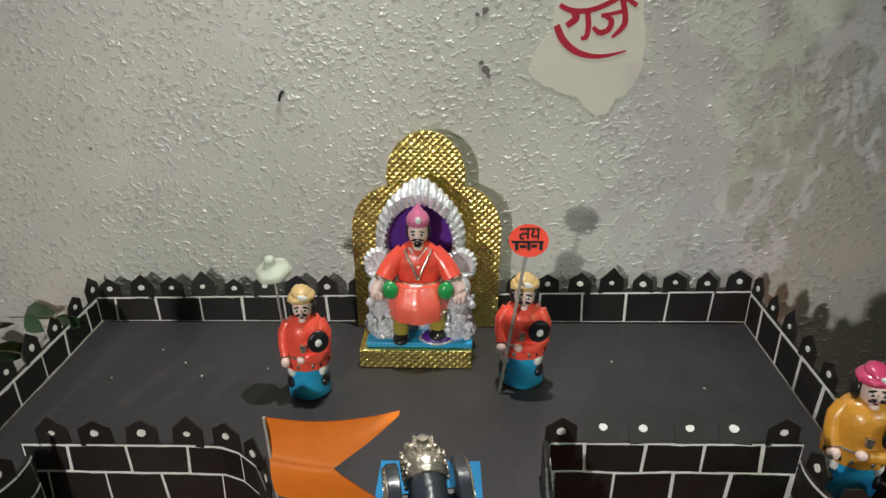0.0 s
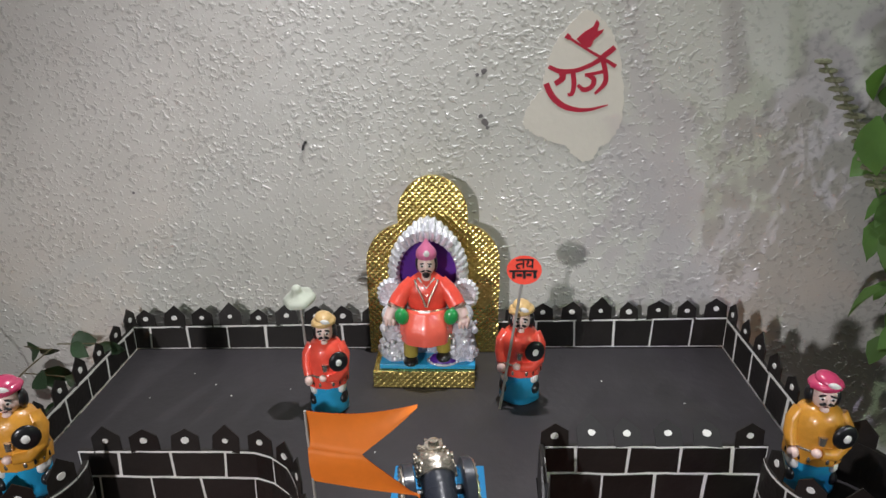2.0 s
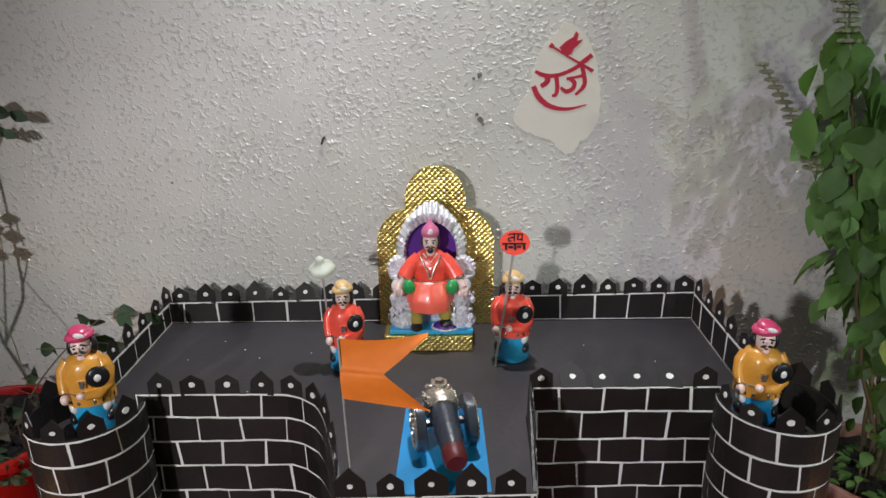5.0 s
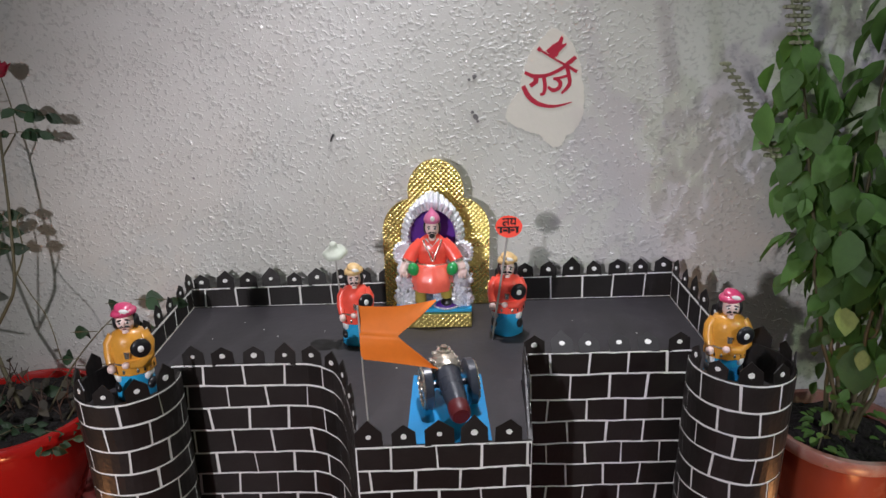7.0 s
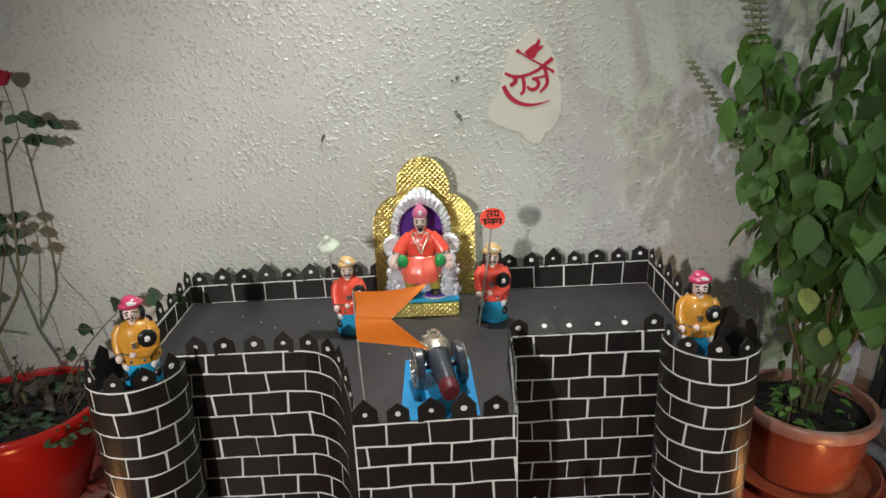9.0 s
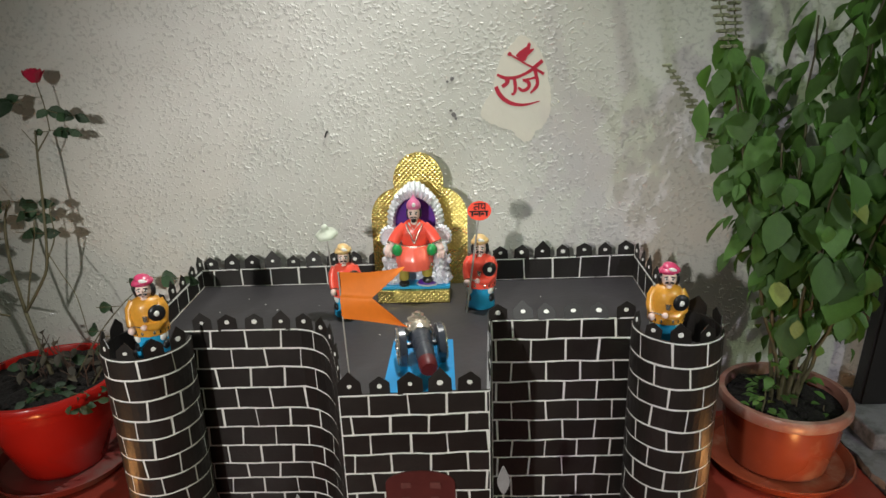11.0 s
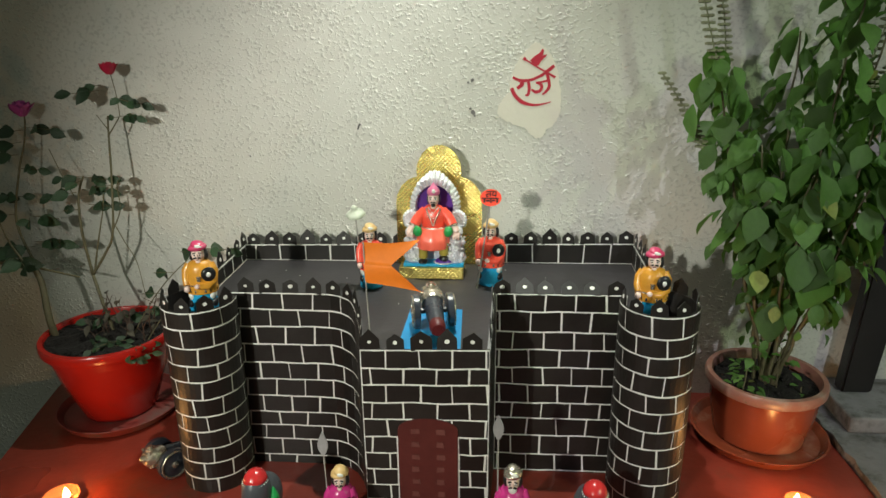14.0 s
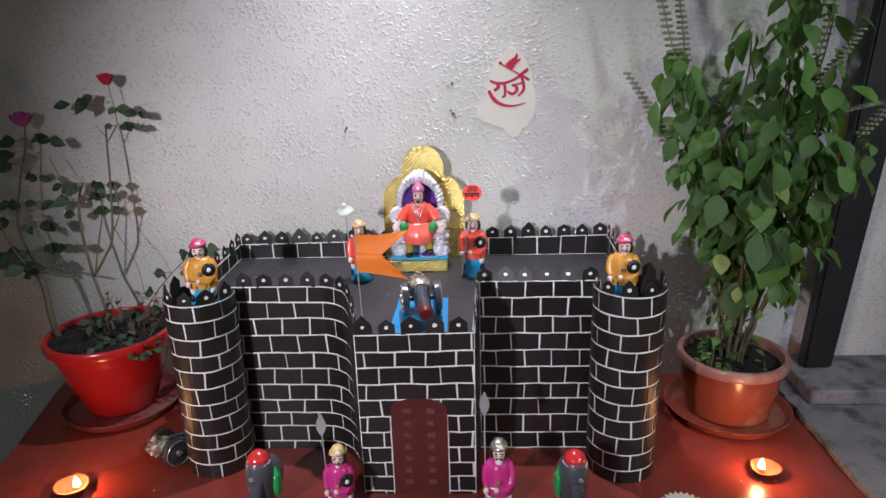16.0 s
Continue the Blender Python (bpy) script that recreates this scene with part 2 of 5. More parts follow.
M = {
    "gold": foil(),
    "wall": plaster(),
    "patch": paint("smooth_plaster", (0.66, 0.62, 0.55), 0.45, 0.06, 30, 0.2, 120),
    "floor": paint("red_oxide_cement", (0.20, 0.031, 0.021), 0.30, 0.25, 25, 0.25, 90, dirt=(0.12, 0.05, 0.035), dirt_scale=7, dirt_from=0.55, spread=0.12),
    "cement": paint("grey_cement", (0.22, 0.21, 0.23), 0.75, 0.3, 18, 0.5, 80, dirt=(0.07, 0.065, 0.065), dirt_scale=14, dirt_from=0.48, depth=0.004),
    "cement_dark": paint("bare_grey_plaster", (0.16, 0.15, 0.15), 0.8, 0.3, 120, 0.4, 200),
    "coral": paint("coral_gloss", (0.93, 0.15, 0.10), 0.3, 0.12, 70, 0.25, 180, coat=0.5),
    "grey": paint("elephant_grey", (0.075, 0.08, 0.095), 0.35, 0.2, 70, 0.3, 180, coat=0.2),
    "black_paper": paint("black_card", (0.0145, 0.0120, 0.0108), 0.42, 0.35, 80, 0.25, 220, per_object=0.25),
    "terrace": paint("charcoal_card", (0.039, 0.035, 0.039), 0.55, 0.18, 35, 0.2, 120, dirt=(0.050, 0.046, 0.047), dirt_scale=14, dirt_from=0.6),
    # Black card greyed so the bent battlements look as bright as the terrace.
    "grey_card": paint("tone_matched_grey_card", (0.0175, 0.0155, 0.0165), 0.6, 0.2, 60, 0.2, 160),
    "white_line": paint("white_poster_paint", (0.80, 0.79, 0.76), 0.6, 0.08, 90, 0.3, 300),
    "gold_paint": paint("gold_paint", (0.64, 0.58, 0.49), 0.26, 0.3, 160, 0.6, 240, metal=0.85),
    "silver": paint("silver_paint", (0.86, 0.87, 0.92), 0.25, 0.18, 160, 0.9, 260, metal=0.4, depth=0.003),
    "purple": paint("purple_paint", (0.09, 0.02, 0.28), 0.4, 0.15, 80, 0.2),
    "scarlet": paint("scarlet_gloss", (0.90, 0.095, 0.06), 0.32, 0.18, 90, 0.4, 160, coat=0.35),
    "red": paint("red_gloss", (0.62, 0.03, 0.035), 0.25, 0.15, 70, 0.25, 180, coat=0.5),
    "blue": paint("sky_blue_gloss", (0.025, 0.34, 0.62), 0.28, 0.12, 70, 0.2, 180, coat=0.4),
    "yellow": paint("marigold_gloss", (0.68, 0.31, 0.04), 0.32, 0.26, 90, 0.4, 160, coat=0.35),
    "pale_yellow": paint("straw_paint", (0.74, 0.50, 0.22), 0.35, 0.2, 90, 0.3),
    "olive": paint("olive_paint", (0.36, 0.28, 0.05), 0.45, 0.2, 90, 0.3),
    "pink": paint("magenta_gloss", (0.62, 0.04, 0.25), 0.25, 0.15, 70, 0.25, 180, coat=0.5),
    "rose_paint": paint("rose_gloss", (0.62, 0.06, 0.16), 0.25, 0.15, 70, 0.25, 180, coat=0.5),
    "mauve": paint("mauve_paint", (0.62, 0.16, 0.30), 0.32, 0.2, 90, 0.4, 180, coat=0.3),
    "skin": paint("pinkish_enamel", (0.84, 0.62, 0.56), 0.35, 0.08, 70, 0.2),
    "black": paint("black_gloss", (0.012, 0.012, 0.014), 0.3, 0.2, 70, 0.2, coat=0.3),
    "gunmetal": paint("dark_grey_gloss", (0.035, 0.04, 0.055), 0.28, 0.2, 70, 0.3, 150, coat=0.4),
    "green": paint("green_gloss", (0.02, 0.32, 0.08), 0.3, 0.15, 70, 0.2, coat=0.4),
    "white": paint("white_gloss", (0.80, 0.79, 0.76), 0.3, 0.06, 70, 0.2, coat=0.3),
    "pale_paper": paint("pale_green_paper", (0.60, 0.64, 0.54), 0.45, 0.18, 80, 0.3, 160),
    "maroon": paint("maroon_paint", (0.10, 0.012, 0.014), 0.4, 0.2, 60, 0.2),
    "door": paint("maroon_card", (0.095, 0.018, 0.016), 0.45, 0.25, 60, 0.3, 150),
    "door_stud": paint("pinkish_brown_paint", (0.145, 0.045, 0.040), 0.5, 0.3, 150, 0.2),
    "flag": paint("orange_card", (0.82, 0.20, 0.015), 0.65, 0.16, 45, 0.25, 60),
    "pad": paint("blue_card", (0.01, 0.28, 0.62), 0.45, 0.08, 40, 0.2, 90),
    "sign_red": paint("crimson_paint", (0.42, 0.010, 0.035), 0.5, 0.15, 80, 0.3, 200),
    "placard": paint("vermilion_card", (0.82, 0.06, 0.03), 0.5, 0.08, 60, 0.2),
    "stick": paint("grey_stick", (0.38, 0.36, 0.34), 0.5, 0.2, 120, 0.2),
    "pot_red": paint("red_plastic", (0.38, 0.014, 0.011), 0.24, 0.12, 20, 0.15, 60, dirt=(0.25, 0.025, 0.018), dirt_scale=8, dirt_from=0.6),
    "pot_terra": paint("terracotta_plastic", (0.22, 0.046, 0.022), 0.26, 0.12, 20, 0.15, 60, dirt=(0.30, 0.14, 0.09), dirt_scale=9, dirt_from=0.55),
    "rim_red": paint("dusty_red_plastic", (0.20, 0.035, 0.030), 0.45, 0.2, 30, 0.2, 60, dirt=(0.16, 0.09, 0.08), dirt_scale=16, dirt_from=0.5),
    "rim_terra": paint("dusty_pink_plastic", (0.29, 0.13, 0.10), 0.38, 0.15, 30, 0.2, 60, dirt=(0.34, 0.24, 0.20), dirt_scale=16, dirt_from=0.48),
    "twig": paint("dry_brown_twig", (0.075, 0.045, 0.032), 0.8, 0.35, 90, 0.5, 160),
    "dry_leaf": paint("withered_leaf", (0.045, 0.038, 0.024), 0.6, 0.4, 40, 0.3, 160, per_object=0.4),
    "soil": paint("dark_soil", (0.008, 0.0055, 0.0045), 0.95, 0.7, 110, 1.0, 190, depth=0.012),
    "leaf": paint("basil_leaf", (0.085, 0.185, 0.040), 0.54, 0.35, 40, 0.3, 160, per_object=0.42, per_island=0.42, dirt=(0.10, 0.14, 0.03), dirt_scale=30, dirt_from=0.56),
    "yellow_leaf": paint("yellowing_leaf", (0.17, 0.20, 0.040), 0.54, 0.3, 40, 0.3, 160, per_object=0.3),
    "rose_leaf": paint("rose_leaf", (0.024, 0.054, 0.022), 0.45, 0.35, 40, 0.3, 160, per_object=0.35),
    "seed": paint("dry_seed_green", (0.22, 0.23, 0.14), 0.7, 0.3, 120, 0.3),
    "stem": paint("green_brown_stem", (0.11, 0.095, 0.05), 0.6, 0.3, 120, 0.3),
    "petal": paint("crimson_petal", (0.50, 0.015, 0.06), 0.5, 0.2, 90, 0.2),
    "petal_pink": paint("pink_petal", (0.42, 0.07, 0.30), 0.5, 0.2, 90, 0.2),
    "clay": paint("terracotta_clay", (0.30, 0.085, 0.035), 0.7, 0.2, 60, 0.3, 140),
    "iron": paint("black_iron", (0.010, 0.009, 0.010), 0.5, 0.4, 20, 0.4, 60),
    "spear": paint("silver_card", (0.45, 0.46, 0.48), 0.35, 0.15, 90, 0.2, metal=0.4),
}


def glow(name, colour, strength):
    m, nt, bsdf = nodes_of(name)
    bsdf.inputs["Base Color"].default_value = (*colour, 1)
    bsdf.inputs["Emission Color"].default_value = (*colour, 1)
    bsdf.inputs["Emission Strength"].default_value = strength
    return m


def thin(m, colour, share):
    """Lets part of the light through a leaf."""
    nt = m.node_tree
    out, bsdf = nt.nodes["Material Output"], nt.nodes["Principled BSDF"]
    through_leaf = nt.nodes.new("ShaderNodeBsdfTranslucent")
    through_leaf.inputs["Color"].default_value = (*colour, 1)
    both = nt.nodes.new("ShaderNodeMixShader")
    both.inputs[0].default_value = share
    nt.links.new(bsdf.outputs[0], both.inputs[1]), nt.links.new(through_leaf.outputs[0], both.inputs[2])
    nt.links.new(both.outputs[0], out.inputs["Surface"])


thin(M["leaf"], (0.16, 0.30, 0.05), 0.3)
M["flame"] = glow("lamp_flame", (1.0, 0.62, 0.25), 18.0)


# ---- building helpers ----
def finish(bm, name, mats, smooth=None):
    me = bpy.data.meshes.new(name)
    bmesh.ops.recalc_face_normals(bm, faces=bm.faces)
    bm.to_mesh(me)
    bm.free()
    for m in mats if isinstance(mats, (list, tuple)) else [mats]:
        me.materials.append(m)
    if smooth is not None:
        me.polygons.foreach_set("use_smooth", [True] * len(me.polygons))
        if smooth < 180:
            me.set_sharp_from_angle(angle=radians(smooth))
    return me


def part(name, bm, material, parent, label="", smooth=None):
    ob = new(name, finish(bm, name, material, smooth))
    ob.parent = parent
    if label:
        ob["label"] = label
    return ob


def thing(name, place, label, category, group="", turn=0.0, kind=""):
    ob = new(name)
    ob.empty_display_size = 0.02
    ob.matrix_world = pose(*place, 0, 0, turn)
    return tagged(ob, label, category, group, kind)


def solid(name, bm, material, place, label, category, group="", turn=0.0, kind="", smooth=None):
    ob = new(name, finish(bm, name, material, smooth))
    ob.matrix_world = pose(*place, 0, 0, turn)
    return tagged(ob, label, category, group, kind)


def box(bm, lo, hi, mi=0, bevel=0.0):
    m = Matrix.Translation([(a + b) / 2 for a, b in zip(lo, hi)]) @ Matrix.Diagonal([*(b - a for a, b in zip(lo, hi)), 1])
    made = bmesh.ops.create_cube(bm, size=1, matrix=m)["verts"]
    faces = {f for v in made for f in v.link_faces}
    for f in faces:
        f.material_index = mi
    if bevel:
        got = bmesh.ops.bevel(bm, geom=list({e for v in made for e in v.link_edges}), offset=bevel, segments=2, affect="EDGES", profile=0.5)
        for f in got["faces"]:
            f.material_index = mi


def blob(bm, centre, radii, mi=0, turn=(0, 0, 0), u=16, v=10):
    m = pose(*centre, *turn) @ Matrix.Diagonal((*radii, 1))
    for vert in bmesh.ops.create_uvsphere(bm, u_segments=u, v_segments=v, radius=1, matrix=m)["verts"]:
        for f in vert.link_faces:
            f.material_index = mi


def lathe(bm, profile, centre=(0, 0, 0), mi=0, seg=28, squash=(1, 1), close=True, ripple=None):
    """Turns (radius, height) pairs round the z axis."""
    rings = []
    for r, z in profile:
        ring = []
        for i in range(seg):
            a = 2 * math.pi * i / seg
            k = r * (ripple(a, z) if ripple else 1)
            ring.append(bm.verts.new((centre[0] + k * math.cos(a) * squash[0], centre[1] + k * math.sin(a) * squash[1], centre[2] + z)))
        rings.append(ring)
    for lower, upper in zip(rings, rings[1:]):
        for i in range(seg):
            j = (i + 1) % seg
            bm.faces.new((lower[i], lower[j], upper[j], upper[i])).material_index = mi
    if close:
        bm.faces.new(rings[0][::-1]).material_index = mi
        bm.faces.new(rings[-1]).material_index = mi


def tube(bm, points, radii, mi=0, seg=8):
    """A round bar along points, with a radius at each."""
    pts = [Vector(p) for p in points]
    if not isinstance(radii, (list, tuple)):
        radii = [radii] * len(pts)
    rings, side = [], None
    for i, p in enumerate(pts):
        way = (pts[min(i + 1, len(pts) - 1)] - pts[max(i - 1, 0)]).normalized()
        if side is None:
            side = way.orthogonal().normalized()
        side = (side - way * side.dot(way)).normalized()
        up = way.cross(side)
        rings.append([bm.verts.new(p + radii[i] * (math.cos(2 * math.pi * k / seg) * side + math.sin(2 * math.pi * k / seg) * up)) for k in range(seg)])
    for a, b in zip(rings, rings[1:]):
        for k in range(seg):
            bm.faces.new((a[k], a[(k + 1) % seg], b[(k + 1) % seg], b[k])).material_index = mi
    bm.faces.new(rings[0][::-1]).material_index = mi
    bm.faces.new(rings[-1]).material_index = mi


def plate(bm, outline, y0, y1, mi=0):
    """A flat sheet: an outline in x and z, from y0 (front) to y1."""
    front = [bm.verts.new((x, y0, z)) for x, z in outline]
    back = [bm.verts.new((x, y1, z)) for x, z in outline]
    n = len(outline)
    bm.faces.new(front).material_index = mi
    bm.faces.new(back[::-1]).material_index = mi
    for i in range(n):
        bm.faces.new((front[i], back[i], back[(i + 1) % n], front[(i + 1) % n])).material_index = mi


def slab(bm, outline, z0, z1, mi=0):
    low = [bm.verts.new((x, y, z0)) for x, y in outline]
    top = [bm.verts.new((x, y, z1)) for x, y in outline]
    n = len(outline)
    bm.faces.new(low[::-1]).material_index = mi
    bm.faces.new(top).material_index = mi
    for i in range(n):
        bm.faces.new((low[i], low[(i + 1) % n], top[(i + 1) % n], top[i])).material_index = mi


def rnd(a, b):
    return random.uniform(a, b)


# ---- the setting ----
WALL_X0, WALL_X1, HIGH = -2.2, 2.2, 2.4
bm = bmesh.new()
box(bm, (WALL_X0, 0.0, -0.6), (WALL_X1, 0.12, HIGH))
tagged(new("wall_north", finish(bm, "wall_north", M["wall"])), "cream glossy stippled plaster wall behind the fort", "wall", kind="structure")

bm = bmesh.new()
slab(bm, [(-0.70, -2.2), (0.703, -2.2), (0.703, -0.0), (-0.815, -0.0), (-0.806, -0.06), (-0.784, -0.16), (-0.752, -0.30), (-0.735, -0.60)], -0.44, 0.0)
tagged(new("floor", finish(bm, "floor", M["floor"])), "dark red oxide cement ledge with a worn gloss", "floor", kind="structure")
bm = bmesh.new()
box(bm, (-4, -4, -0.60), (4, -0.0005, -0.445))
tagged(new("ground", finish(bm, "ground", M["cement"])), "pale grey rough cement ground beside the red ledge", "ground", kind="structure")

bm = bmesh.new()
edge = [(0.7035 + 0.006 * noise.noise(Vector((0, y * 40, 0.5))) + rnd(0, 0.004), y) for y in [-0.42 + 0.012 * i for i in range(36)]]
slab(bm, edge + [(1.7, 0.0), (1.7, -0.42)], -0.444, 0.012)
tagged(new("cement_step", finish(bm, "cement_step", M["cement"])), "pale chipped cement step along the red ledge", "step", kind="structure")
for place, size in (((0.059, 0.620), 0.0035), ((0.052, 0.616), 0.0022), ((0.061, 0.563), 0.0040), ((0.056, 0.570), 0.0025), ((0.064, 0.557), 0.0022), ((-0.361, 0.482), 0.0020)):
    bm = bmesh.new()
    plate(bm, [(place[0] + size * rnd(0.6, 1.3) * math.cos(a * 0.7), place[1] + size * rnd(0.6, 1.3) * math.sin(a * 0.7)) for a in range(9)], -0.0012, 0.0)
    tagged(new("wall_chip", finish(bm, "wall_chip", M["cement_dark"])), "small grey chip in the wall paint", "wall chip", kind="structure")

# smooth patch of plaster with the red painted word
PATCH = [(0.166, 0.682), (0.182, 0.678), (0.195, 0.666), (0.206, 0.647), (0.213, 0.621), (0.217, 0.595), (0.218, 0.570), (0.213, 0.551), (0.204, 0.539), (0.194, 0.531), (0.188, 0.521), (0.175, 0.516), (0.164, 0.525), (0.155, 0.535), (0.141, 0.540), (0.123, 0.546), (0.110, 0.554), (0.105, 0.567), (0.114, 0.585), (0.125, 0.601), (0.127, 0.621), (0.134, 0.641), (0.147, 0.662)]


def smooth_outline(points, steps=4, wobble=0.0):
    """A closed curve through points (Catmull-Rom), with a slight wobble."""
    out, n = [], len(points)
    for i in range(n):
        p0, p1, p2, p3 = (Vector(points[(i + k - 1) % n]) for k in range(4))
        for s in range(steps):
            t = s / steps
            q = 0.5 * (2 * p1 + (p2 - p0) * t + (2 * p0 - 5 * p1 + 4 * p2 - p3) * t * t + (3 * p1 - p0 - 3 * p2 + p3) * t ** 3)
            out.append((q.x + rnd(-wobble, wobble), q.y + rnd(-wobble, wobble)))
    return out


bm = bmesh.new()
plate(bm, smooth_outline(PATCH, 5, 0.0014), -0.0006, 0.0)
tagged(new("plaster_patch", finish(bm, "plaster_patch", M["patch"])), "smooth pale bare patch left in the stippled wall", "wall patch", kind="structure")


# ---- the fort ----
TERRACE, LEFT, RIGHT = 0.282, 0.3141, 0.3194


class Line:
    """A line on the plan that walls follow; its front is on the right hand of the way along it."""

    def __init__(self, points):
        self.p = [Vector(q) for q in points]
        self.s = [0.0]
        for a, b in zip(self.p, self.p[1:]):
            self.s.append(self.s[-1] + (b - a).length)
        self.length = self.s[-1]

    def at(self, s, out=0.0):
        s = max(0.0, min(self.length, s))
        i = max(k for k in range(len(self.s) - 1) if self.s[k] <= s + 1e-9)
        a, b = self.p[i], self.p[i + 1]
        q = a + (b - a) * ((s - self.s[i]) / max(1e-9, self.s[i + 1] - self.s[i]))
        # a blended direction keeps curved faces even
        lo, hi = max(0, i - 1), min(len(self.p) - 1, i + 2)
        way = (self.p[hi] - self.p[lo]).normalized() if len(self.p) > 4 else (b - a).normalized()
        return q + Vector((way.y, -way.x)) * out, way


def arc(centre, r, a0, a1, n=40):
    return [(centre[0] + r * math.cos(radians(a0 + (a1 - a0) * i / n)), centre[1] + r * math.sin(radians(a0 + (a1 - a0) * i / n))) for i in range(n + 1)]


def wobble(s, k, seed):
    return noise.noise(Vector((s * 22.0, k * 3.7, seed))) * 0.0016


BRICK_STEPS = 5
fort = thing("toy_fort", (0, 0, 0), "black cardboard toy fort painted with white brick lines", "toy fort")


def wall_run(name, line, z1, lines, phase, period, seed, label="", thick=0.004, hole=None, steps=24, drift=0.0, base=0.0, brush=1.0):
    """One card wall: a white-faced core with proud black bricks in running bond.
    z1: its top, a height or a function of the way along; lines: heights of the painted courses from the top down;
    phase: where the first joints of even and odd courses stand."""
    top = z1 if callable(z1) else (lambda s: z1)
    n = max(2, steps)
    bm = bmesh.new()
    grid = []
    for i in range(n + 1):
        s = line.length * i / n
        f, _ = line.at(s)
        b, _ = line.at(s, -thick)
        t = top(s)
        grid.append([bm.verts.new((*f, base)), bm.verts.new((*f, t)), bm.verts.new((*b, t)), bm.verts.new((*b, base))])
    for a, b in zip(grid, grid[1:]):
        for k, mi in ((0, 0), (1, 1), (2, 1), (3, 1)):
            bm.faces.new((a[k], b[k], b[(k + 1) % 4], a[(k + 1) % 4])).material_index = mi
    bm.faces.new(grid[0]).material_index = 1
    bm.faces.new(grid[-1][::-1]).material_index = 1
    core = part(name, bm, [M["white_line"], M["black_paper"]], fort, label)
    joint = 0.00145 * brush
    levels = list(lines) + [base]
    shares = [(z - base) / (levels[0] - base) for z in levels]
    for r in range(len(levels) - 1):
        s = phase[r % 2] + drift * r
        while s > 0:
            s -= period
        cuts = []
        while s < line.length + period:
            cuts.append((s + rnd(-0.0012, 0.0012), rnd(-0.0012, 0.0012)))
            s += period
        for (s0, k0), (s1, k1) in zip(cuts, cuts[1:]):
            a, b = max(0.0, s0), min(line.length, s1)
            if b - a < 0.004:
                continue
            spans = [(a, b)]
            zt0, zb0 = base + (top(a) - base) * shares[r], base + (top(a) - base) * shares[r + 1]
            if hole and zb0 < hole[2]:
                h0, h1 = hole[0], hole[1]
                if zt0 > hole[2]:
                    h0, h1 = h0 + 0.02, h1 - 0.02
                spans = [q for q in ((a, min(b, h0)), (max(a, h1), b)) if q[1] - q[0] > 0.004]
            for a, b in spans:
                bm = bmesh.new()
                left, right = a + joint * rnd(0.55, 1.35), b - joint * rnd(0.55, 1.35)
                lk, rk = (k0 if a == s0 else 0.0), (k1 if b == s1 else 0.0)
                ring = []
                for i in range(BRICK_STEPS + 1):
                    f = i / BRICK_STEPS
                    row = []
                    for low in (1, 0):
                        lean = (lk + (rk - lk) * f) * (1 if low else -1)
                        q = left + (right - left) * f + lean + rnd(-0.0003, 0.0003)
                        h = base + (top(q) - base) * shares[r + low] + wobble(q, r + low, seed) * (1 if 0 < r + low < len(levels) - 1 else 0.3)
                        if r + low < len(levels) - 1 or r == 0 and base > 0:
                            h += joint * (1.0 if low else -1.0) * (1.4 if r == 0 and not low else 1.0) * (1 + 0.5 * noise.noise(Vector((q * 130, r * 5.1 + low, seed))))
                        for out in (0.0007, -0.0005):
                            xy, _ = line.at(q, out)
                            row.append(bm.verts.new((*xy, h)))
                    ring.append(row)
                for p, q in zip(ring, ring[1:]):
                    for i, j in ((0, 2), (2, 3), (1, 0)):
                        bm.faces.new((p[i], q[i], q[j], p[j]))
                for p in (ring[0], ring[-1]):
                    bm.faces.new((p[0], p[2], p[3], p[1]))
                part("brick", bm, M["black_paper"], core)
    return core


def merlon_mesh(w, h, shoulder):
    bm = bmesh.new()
    plate(bm, [(-w / 2, -0.0015), (w / 2, -0.0015), (w / 2 * rnd(0.92, 1.0), shoulder), (rnd(-0.001, 0.001), h), (-w / 2 * rnd(0.92, 1.0), shoulder)], -0.0012, 0.0)
    return bm


def merlons(core, line, z, places, lean=4.0, size=1.0, inward=0.0016, back=3.0, card="black_paper"):
    """Pointed card battlements with a white dab on each."""
    for s in places:
        xy, way = line.at(s, -inward)
        k = size * rnd(0.9, 1.12)
        w, h, sh = 0.0255 * k, 0.0255 * k * rnd(0.82, 1.1), 0.0145 * k
        ob = part("battlement", merlon_mesh(w, h, sh), M[card], core)
        zz = z(s) if callable(z) else z
        ob.matrix_world = Matrix.Translation((*xy, zz)) @ Matrix.Rotation(math.atan2(way.y, way.x) + rnd(-0.06, 0.06), 4, "Z") @ Matrix.Rotation(radians(rnd(-lean, lean) - back), 4, "X") @ Matrix.Rotation(radians(rnd(-3, 3)), 4, "Y")
        bm = bmesh.new()
        n, r = 9, 0.0033 * rnd(0.8, 1.15)
        plate(bm, [(r * math.cos(2 * math.pi * i / n) * rnd(0.9, 1.15), 0.0105 * k + r * math.sin(2 * math.pi * i / n) * rnd(0.8, 1.0)) for i in range(n)], -0.0020, -0.0012)
        part("dab", bm, M["white_line"], ob)


# terrace floor, with the gatehouse standing forward
bm = bmesh.new()
slab(bm, [(-0.380, -0.024), (-0.376, -0.2665), (-0.300, -0.2665), (-0.152, -0.2665), (-0.116, -0.294), (-0.095, -0.332), (-0.084, -0.3895), (0.0925, -0.3895), (0.0990, -0.2665), (0.30, -0.2665), (0.352, -0.2665), (0.361, -0.024)], TERRACE - 0.008, TERRACE)
